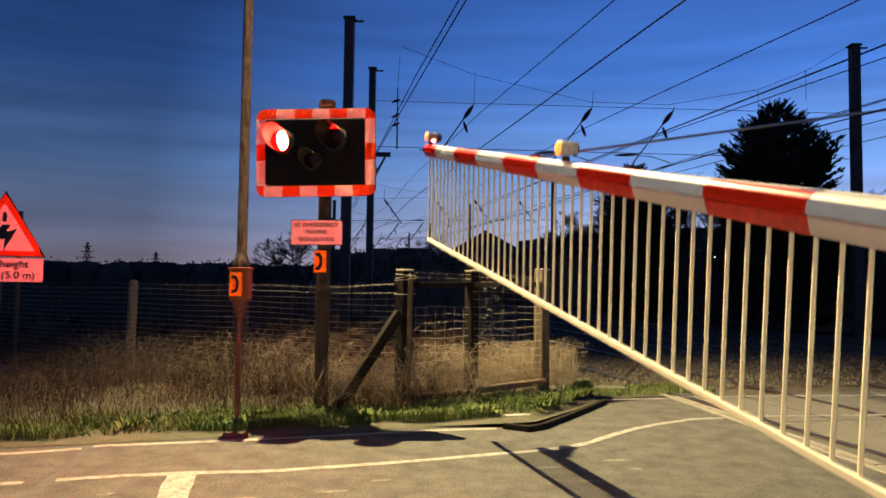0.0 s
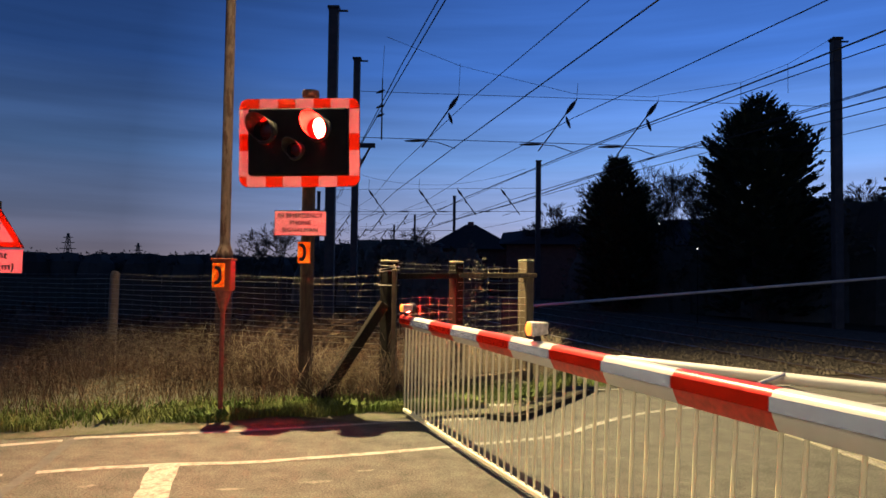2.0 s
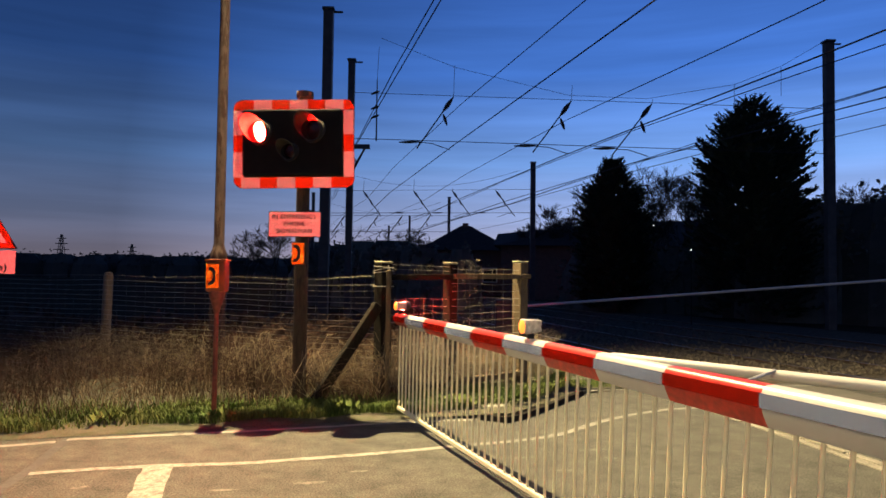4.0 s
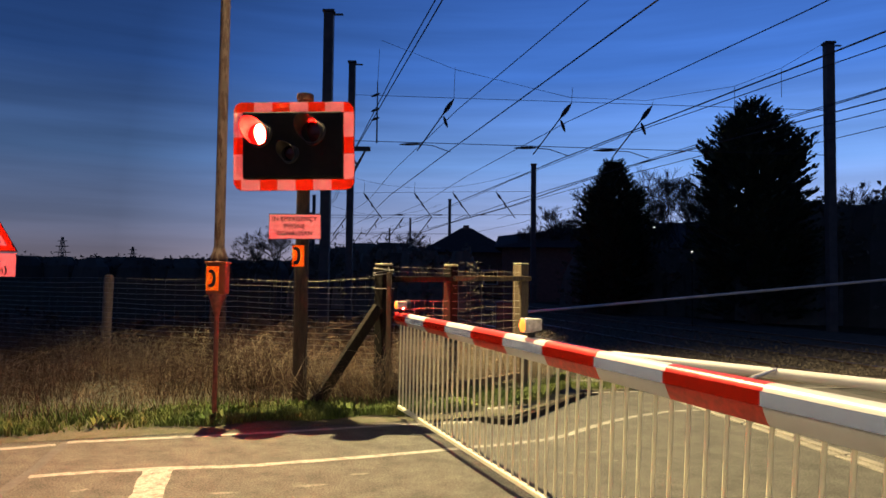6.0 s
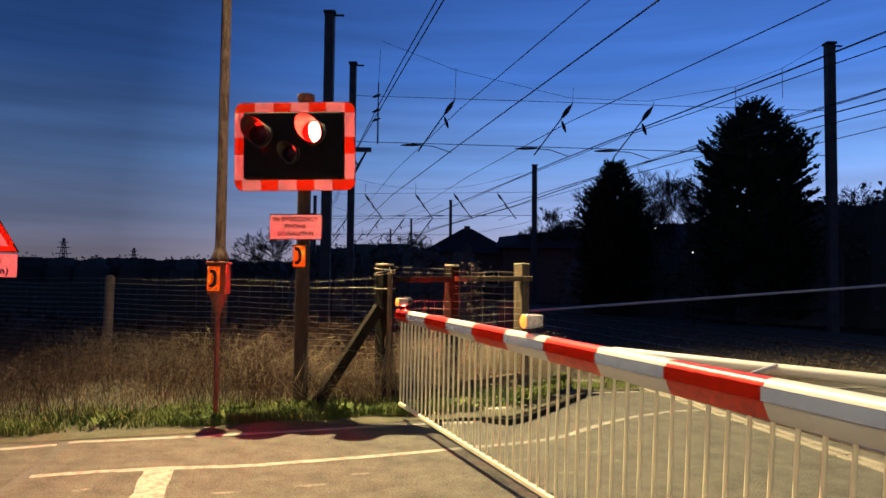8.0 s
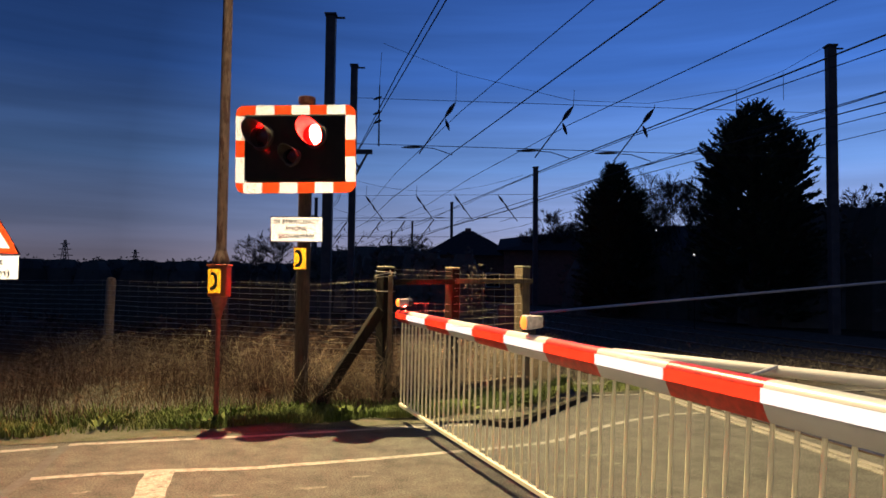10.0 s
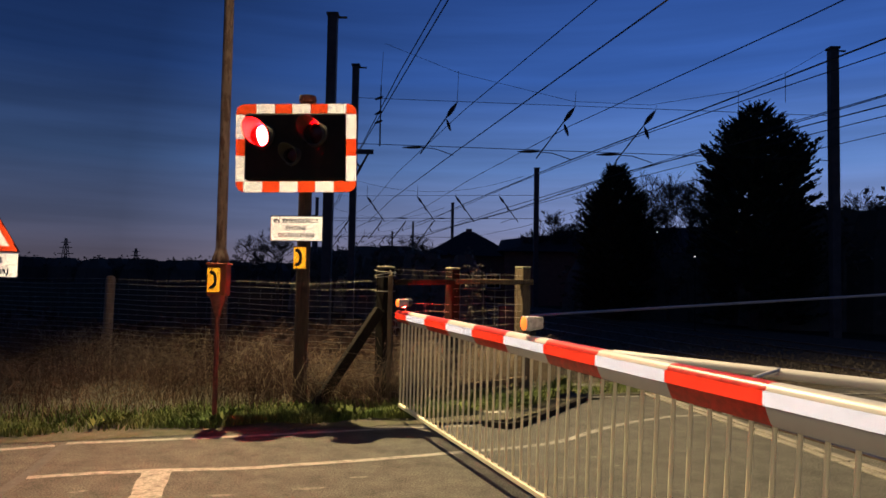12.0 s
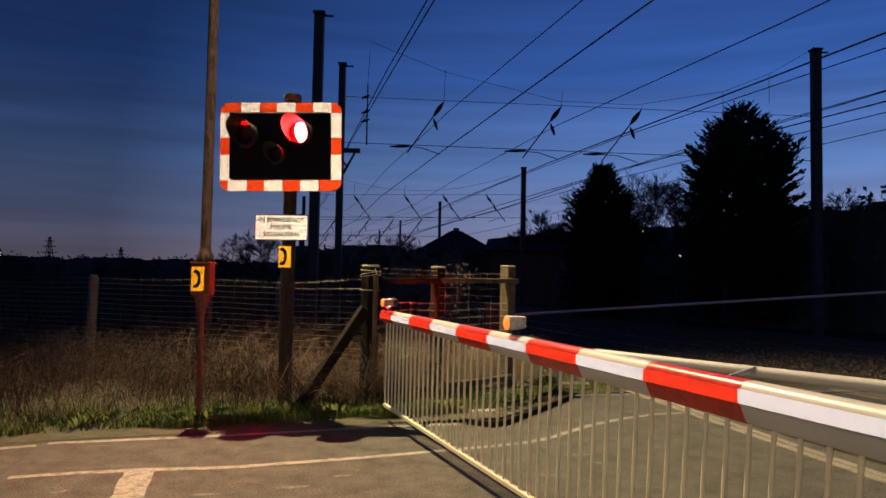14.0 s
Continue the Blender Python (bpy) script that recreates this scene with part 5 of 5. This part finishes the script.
def conifer(name, x, y, h, rad, slope, seed, lab):
    rnd = random.Random(seed)
    th = thing(name, pose(x, y, 0), lab, "tree", "conifers")
    bm = bmesh.new()
    lathe(bm, [(0.28, -0.1), (0.2, h * 0.4), (0.04, h * 0.97)], 10)
    part("trunk", bm, M_BARK, th)
    vs, fs = [], []

    def spray(p, d, ln):
        k0 = 9
        side = d.cross(Vector((0, 0, 1))).normalized()
        for k in range(k0):
            w = (k + 0.5) / k0
            c = p + d * ln * w
            for s in (-1, 1):
                q = (d * 0.8 + side * s * rnd.uniform(0.5, 1.0) + Vector((0, 0, rnd.uniform(-0.25, 0.5)))).normalized()
                l2 = ln * (0.42 - 0.28 * w) * rnd.uniform(0.7, 1.3)
                b = q.cross(Vector((rnd.uniform(-1, 1), rnd.uniform(-1, 1), 1))).normalized() * l2 * 0.22
                i = len(vs)
                vs.extend([c, c + q * l2 * 0.5 + b, c + q * l2, c + q * l2 * 0.5 - b])
                fs.append((i, i + 1, i + 2, i + 3))
        i = len(vs)
        b = side * ln * 0.07
        vs.extend([p, p + d * ln * 0.6 + b, p + d * ln * 1.08, p + d * ln * 0.6 - b])
        fs.append((i, i + 1, i + 2, i + 3))

    n = 520 if rad > 2.2 else 700
    for k in range(n):
        w = (k / n) ** 0.85
        z = h * (0.04 + 0.95 * w)
        env = min(rad, slope * (1.01 - w) ** 0.62) * (0.85 + 0.22 * noise.noise((x + math.cos(k) * 0.7, y + w * 6, seed)))
        a = k * 2.39996 + rnd.uniform(-0.3, 0.3)
        d = Vector((math.cos(a), math.sin(a), 0.25 + 0.75 * w + rnd.uniform(-0.15, 0.25))).normalized()
        start = Vector((math.cos(a) * env * 0.45, math.sin(a) * env * 0.45, z - 0.2))
        spray(start, d, max(0.5, env * rnd.uniform(0.5, 0.72)))
    flat("crown", vs, fs, M_CONIFER, th)


def bare_tree(x, y, h, seed, spread=0.5, lab="leafless tree with fine bare twigs", levels=7, thick=0.09, group="bare trees"):
    rnd = random.Random(seed)
    th = thing("bare_tree", pose(x, y, 0), lab, "tree", group)
    limbs, twigs = [], []

    def grow(p, d, ln, r, lev):
        q = p + d * ln
        (limbs if lev > levels - 2 else twigs).append((p, q, r, r * 0.7))
        if lev == 0:
            return
        for k in range(rnd.choice((2, 3, 4)) if lev > 1 else 5):
            v = Vector((rnd.gauss(0, 1), rnd.gauss(0, 1), rnd.gauss(0.35, 0.6)))
            e = (d + v * spread).normalized()
            grow(p.lerp(q, rnd.uniform(0.55, 1.0)), e, ln * rnd.uniform(0.6, 0.85), max(r * 0.58, 0.0065 if y < 40 else 0.012), lev - 1)

    grow(Vector((0, 0, -0.1)), Vector((0, 0, 1)), h * 0.32, thick, levels)
    tubes("trunk", limbs, M_BARK, th, 6)
    tubes("crown", twigs, M_TWIG, th, 3)


def clump_mass(name, pts, lab, cat, mt, seed, size=0.35, dens=60, kind="stuff"):
    """A bank of scrub: many small leaf clumps through (x, y, height, radius) blobs."""
    rnd = random.Random(seed)
    vs, fs = [], []
    for x, y, h, r in pts:
        for k in range(dens):
            a, w = rnd.uniform(0, 6.28), math.sqrt(rnd.random())
            top = h * (1 - 0.35 * w * w) * (0.8 + 0.2 * noise.noise((x + a, y, h)))
            z = top * rnd.random() ** 0.6
            c = Vector((x + math.cos(a) * w * r, y + math.sin(a) * w * r, z))
            for j in range(3):
                d = Vector((rnd.gauss(0, 1), rnd.gauss(0, 1), rnd.gauss(0.3, 0.8))).normalized() * size * rnd.uniform(0.5, 1.2)
                s = d.cross(Vector((rnd.gauss(0, 1), rnd.gauss(0, 1), rnd.gauss(0, 1)))).normalized() * size * 0.3
                i = len(vs)
                vs.extend([c, c + d * 0.5 + s, c + d, c + d * 0.5 - s])
                fs.append((i, i + 1, i + 2, i + 3))
        # dark heart of the bush
        i = len(vs)
        n = 8
        for zz, k in ((0, 0.95), (h * 0.45, 0.8), (h * 0.72, 0.45)):
            for q in range(n):
                an = 2 * math.pi * q / n
                vs.append(Vector((x + math.cos(an) * r * k, y + math.sin(an) * r * k, zz - 0.1)))
        for lay in range(2):
            for q in range(n):
                fs.append((i + lay * n + q, i + lay * n + (q + 1) % n, i + (lay + 1) * n + (q + 1) % n, i + (lay + 1) * n + q))
        fs.append(tuple(i + 2 * n + q for q in range(n)))
    ob = flat(name, vs, fs, mt)
    tagged(ob, lab, cat, kind=kind)


def house(x, y, w, d, eaves, ridge, turn, seed):
    th = thing("house", pose(x, y, 0, 0, 0, turn), "dark brick house with a tiled hipped roof and chimney", "house")
    bm = bmesh.new()
    box(bm, (-w / 2, -d / 2, -0.1), (w / 2, d / 2, eaves))
    part("wall", bm, M_BRICK, th)
    bm = bmesh.new()
    o = 0.5
    a = [bm.verts.new(p) for p in ((-w / 2 - o, -d / 2 - o, eaves - 0.1), (w / 2 + o, -d / 2 - o, eaves - 0.1), (w / 2 + o, d / 2 + o, eaves - 0.1), (-w / 2 - o, d / 2 + o, eaves - 0.1))]
    k = w * 0.06
    r = [bm.verts.new((-k, 0, ridge)), bm.verts.new((k, 0, ridge))]
    bm.faces.new((a[0], a[1], r[1], r[0])), bm.faces.new((a[1], a[2], r[1])), bm.faces.new((a[2], a[3], r[0], r[1])), bm.faces.new((a[3], a[0], r[0])), bm.faces.new(a)
    bmesh.ops.recalc_face_normals(bm, faces=bm.faces[:])
    rf = part("roof", bm, M_TILE, th, "dark tiled roof")
    bm = bmesh.new()
    box(bm, (-0.25, -0.25, ridge - 0.6), (0.25, 0.25, ridge + 0.22), 0.03)
    part("chimney", bm, M_BRICK, rf)
    for wx in (-w * 0.28, w * 0.28):
        bm = bmesh.new()
        box(bm, (wx - 0.6, -d / 2 - 0.03, 1.0), (wx + 0.6, -d / 2 - 0.005, 2.2), 0.01)
        win = part("window", bm, M_GREYPAINT, th)
        bm = bmesh.new()
        box(bm, (wx - 0.52, -d / 2 - 0.045, 1.08), (wx + 0.52, -d / 2 - 0.031, 2.12))
        part("pane", bm, M_GLASS_DARK, win)


def long_shed():
    th = thing("long_building", pose(16, 50, 0, 0, 0, -8), "long low dark building behind the trees", "building")
    bm = bmesh.new()
    box(bm, (-11.5, -4, -0.1), (14, 4, 3.7))
    part("wall", bm, M_BRICK, th)
    bm = bmesh.new()
    vs = [bm.verts.new(p) for p in ((-12, -4.6, 3.6), (14.5, -4.6, 3.6), (14.5, 4.6, 3.6), (-12, 4.6, 3.6), (-12, 0, 4.65), (-3.5, 0, 5.6), (14.5, 0, 5.8))]
    for f in ((0, 5, 4), (0, 1, 6, 5), (1, 2, 6), (2, 3, 5, 6), (3, 4, 5), (3, 0, 4), (3, 2, 1, 0)):
        bm.faces.new([vs[k] for k in f])
    bmesh.ops.recalc_face_normals(bm, faces=bm.faces[:])
    part("roof", bm, M_TILE, th)


def pylon(x, y, h):
    th = thing("pylon", pose(x, y, 0), "distant steel lattice pylon", "pylon", "pylons")
    segs = []
    w = h * 0.11
    for sx in (-1, 1):
        for sy in (-1, 1):
            segs.append(((sx * w, sy * w, 0), (sx * w * 0.15, sy * w * 0.15, h), 0.35, 0.3))
    for k in range(6):
        z0, z1 = h * k / 6, h * (k + 1) / 6
        a, b = w * (1 - 0.85 * k / 6), w * (1 - 0.85 * (k + 1) / 6)
        segs += [((-a, 0, z0), (b, 0, z1), 0.22, 0.22), ((a, 0, z0), (-b, 0, z1), 0.22, 0.22)]
    for z, ln in ((0.62, 0.2), (0.77, 0.16), (0.9, 0.12)):
        segs.append(((-h * ln, 0, h * z), (h * ln, 0, h * z), 0.3, 0.3))
    tubes("lattice", segs, M_DARKSTEEL, th, 4)


def build_distance():
    conifer("conifer_tree", 10.85, 24.2, 7.85, 2.45, 5.0, 3, "broad dark conifer with a ragged outline")
    conifer("conifer_tree", 7.38, 30.0, 6.6, 2.0, 3.5, 5, "smaller dark pointed conifer")
    bare_tree(10.9, 33, 8.2, 70, 0.42)
    bare_tree(11.9, 35, 8.2, 67, 0.42)
    bare_tree(10.5, 36, 6.0, 53, 0.45)
    bare_tree(12.0, 34, 7.2, 33, 0.42)
    bare_tree(9.6, 52, 7.8, 35, 0.45)
    bare_tree(7.6, 50, 7.0, 37, 0.5)
    bare_tree(-3.3, 70, 7.0, 39, 0.55)
    bare_tree(17.6, 27, 6.4, 41, 0.5)
    bare_tree(19.0, 29, 6.8, 43, 0.5)
    bare_tree(-7.2, 30, 4.3, 45, 0.6)
    bare_tree(-6.3, 34, 3.4, 47, 0.6)
    house(2.0, 60, 6.8, 7, 3.7, 5.85, 0, 1)
    long_shed()
    rnd = random.Random(8)
    # scrub bank beyond the tracks
    pts = []
    for k in range(46):
        w = k / 45
        pts.append((17 + 8 * w + rnd.uniform(-1, 1) - 4.5, 27 - 6 * w + rnd.uniform(-1, 1), 5.5 + rnd.uniform(-0.5, 0.6) + 0.5 * w, 1.7))
    for k in range(30):
        w = k / 29
        pts.append((7.0 + 8 * w, 33 - 6 * w + rnd.uniform(-1, 1), 3.6 + rnd.uniform(-0.3, 0.4), 1.5))
    clump_mass("far_scrub", pts, "dark scrub and hedges beyond the tracks", "scrub", M_HEDGE, 71, 0.24, 120)
    pts = [(-6.6 + 7.5 * k / 20 + rnd.uniform(-0.4, 0.4), 34 - 4 * k / 20, 3.3 + rnd.uniform(-0.6, 0.6), 0.9) for k in range(21)]
    pts += [(-12 + 10 * k / 20, 64 + rnd.uniform(-3, 3), 6.1 + rnd.uniform(-0.7, 0.6), 2.2) for k in range(21)]
    clump_mass("trackside_scrub", pts, "dark scrub beside the railway", "scrub", M_HEDGE, 72, 0.3, 60)
    pts = []
    for k in range(150):
        x = -230 + 235 * k / 149
        pts.append((x, 200 + rnd.uniform(-12, 12), 8.6 + rnd.uniform(-1.0, 1.3), 5.5))
    clump_mass("far_woods", pts, "distant dark line of trees", "woods", M_WOODS, 73, 0.8, 60)
    pts = [(-13 + 13 * k / 30 + rnd.uniform(-0.3, 0.3), 14.5 - 0.25 * k / 3 + rnd.uniform(-0.4, 0.4), 0.75 + rnd.uniform(-0.2, 0.15), 0.6) for k in range(31)]
    clump_mass("field_scrub", pts, "dark scrub behind the wire fence", "scrub", M_BRAMBLE, 74, 0.16, 70)
    for x, y, h in ((-285, 520, 30), (-250, 560, 25)):
        pylon(x, y, h)
    for x, y, z in ((9.75, 32, 3.85), (7.9, 22, 2.3)):
        th = thing("lit_lamp", pose(x, y, 0), "small distant lit outdoor lamp on a pole", "lamp", "far lamps")
        bm = bmesh.new()
        rod(bm, (0, 0, -0.1), (0, 0, z + 0.01), 0.016, 0.012, 6)
        part("pole", bm, M_BLACK, th)
        bm = bmesh.new()
        lathe(bm, [(0.008, z), (0.024, z + 0.014), (0.024, z + 0.036), (0.008, z + 0.05)], 8)
        part("bulb", bm, M_FARLIGHT, th, "white glowing bulb")


build_ground()
build_markings()
build_railway()
signal_lamps = build_signal()
build_phone()
build_column()
build_unseen_column()
build_fence()
build_gate()
build_height_sign()
barrier = build_barrier()
far_boom = build_far_barrier()
sign_fill_light = build_sign_fill()
build_masts()
build_overhead()
build_grass()
build_weeds()
build_distance()


# ---- what moves ----
# height of the boom's tip above its rest, at each time
LIFT = [(0, 1.71), (0.1, 1.50), (0.2, 1.28), (0.3, 1.05), (0.4, 0.84), (0.5, 0.665), (0.6, 0.57), (0.7, 0.52), (0.8, 0.48), (0.9, 0.45), (1.0, 0.415), (1.25, 0.30), (1.5, 0.185), (1.6, 0.113),
        (1.7, 0.05), (1.8, 0.0), (1.9, -0.017), (2.0, -0.01), (2.1, 0.06), (2.2, 0.113), (2.3, 0.15), (2.4, 0.157), (2.5, 0.13), (2.6, 0.085), (2.7, 0.04), (2.8, 0.006), (2.9, -0.006), (3.0, 0.0),
        (3.1, 0.05), (3.2, 0.09), (3.4, 0.14), (3.9, 0.005), (4.4, 0.135), (4.85, 0.01), (5.35, 0.136), (5.5, 0.09), (5.6, 0.05), (5.78, 0.017), (6.0, 0.05), (6.1, 0.09), (6.25, 0.125), (6.4, 0.095), (6.5, 0.062),
        (6.75, 0.022), (7.0, 0.067), (7.2, 0.11), (7.5, 0.033), (7.7, 0.02), (8.0, 0.081), (8.2, 0.11), (8.7, 0.02), (9.15, 0.11), (9.65, 0.02), (10.1, 0.11), (10.3, 0.08), (10.5, 0.012), (10.65, 0.01), (10.85, 0.06), (11.02, 0.098),
        (11.2, 0.085), (11.4, 0.02), (11.55, 0.003), (11.8, 0.05), (12.02, 0.098), (12.25, 0.06), (12.5, 0.007), (12.75, 0.04), (13.02, 0.092), (13.25, 0.06), (13.5, 0.009), (13.75, 0.045), (14.0, 0.088)]


def motions():
    th, m, bars, rail, drop, hh = barrier
    turn = [(t, -math.asin(z / -PIVOT_S)) for t, z in LIFT]
    walk(th, [(t, m @ Matrix.Rotation(a, 4, "Y")) for t, a in turn])
    # the bars hang nearly plumb, their feet drawn a little towards the tip
    for ob, x, z, lean in bars:
        walk(ob, [(t, Matrix.Translation((x, 0, z)) @ Matrix.Rotation(-a - lean, 4, "Y")) for t, a in turn])
    walk(rail, [(t, Matrix.Translation(Matrix.Rotation(-a, 3, "Y") @ Vector((0, 0, -drop - hh + 0.012)))) for t, a in turn])
    # far boom: falls, then trembles
    far = [(0.0, 4.15, 8.2), (0.2, 3.36, 8.3), (0.4, 2.7, 8.3), (0.6, 2.12, 8.1), (0.8, 1.66, 6.2), (1.0, 1.34, 4.3), (1.3, 1.12, 5.8), (1.5, 1.03, 6.3), (1.7, 0.72, 5.5), (1.8, 0.70, 6.3), (1.9, 0.77, 8.0), (2.0, 0.72, 5.3),
           (2.1, 0.66, 5.9), (2.2, 0.72, 3.4), (2.3, 0.66, 3.9), (2.4, 0.74, 4.6), (2.5, 0.77, 4.9), (2.7, 0.82, 6.5), (2.9, 0.68, 6.1), (3.0, 0.76, 6.0),
           (3.2, 0.77, 5.4), (5.3, 0.697, 4.6), (5.5, 0.697, 4.74), (6, 0.653, 5.79), (6.5, 0.702, 4.8), (7, 0.716, 4.47), (7.5, 0.702, 6.07), (8, 0.689, 4.75), (8.2, 0.689, 4.85),
           (10.3, 0.683, 6.23), (10.5, 0.683, 6.53), (11, 0.67, 4.66), (11.5, 0.713, 6.39), (12, 0.663, 4.4), (12.5, 0.751, 6.16), (13, 0.659, 4.75), (14, 0.663, 4.41)]
    walk(far_boom, [(t, pose(1.6, 15, z, 0, -a, 0)) for t, z, a in far])
    # the signal lamps flash by turns: each lens unit turns its lit or its dark face forward in a tenth of a second
    half, first, step = 0.3695, 0.341, 1.0 / FPS
    for name, ob, r in signal_lamps:
        if name == "low":
            walk(ob, [(0, r @ pose(0, 0, 0, 0, 0, 180)), (14.0, r @ pose(0, 0, 0, 0, 0, 180))])
            continue
        lit = name == "left"
        ang = 0.0 if lit else 180.0
        rows = [(0.0, ang)]
        for k in range(37):
            w = first + k * half
            s = math.floor(w * 10) / 10
            if w - s > 0.094:
                s += 0.1
            # now and then the fresh lamp is lit before the old one is out
            if w - s < 0.02 and not lit:
                s -= 0.1
            if s > rows[-1][0] + 0.01:
                rows.append((s, ang))
            for q in (1, 2, 3):
                rows.append((s + q * step, ang + 60 * q))
            ang += 180
            lit = not lit
        rows.append((14.0, ang))
        walk(ob, [(t, r @ pose(0, 0, 0, 0, 0, a)) for t, a in rows])
    # the added light behind the camera turns from its red face to its white
    walk(sign_fill_light, [(t, pose(0, -0.45, 1.35, 0, 0, a)) for t, a in ((0, 0), (8.5, 0), (8.9, 60), (9.3, 120), (9.7, 180), (14.0, 180))])


motions()
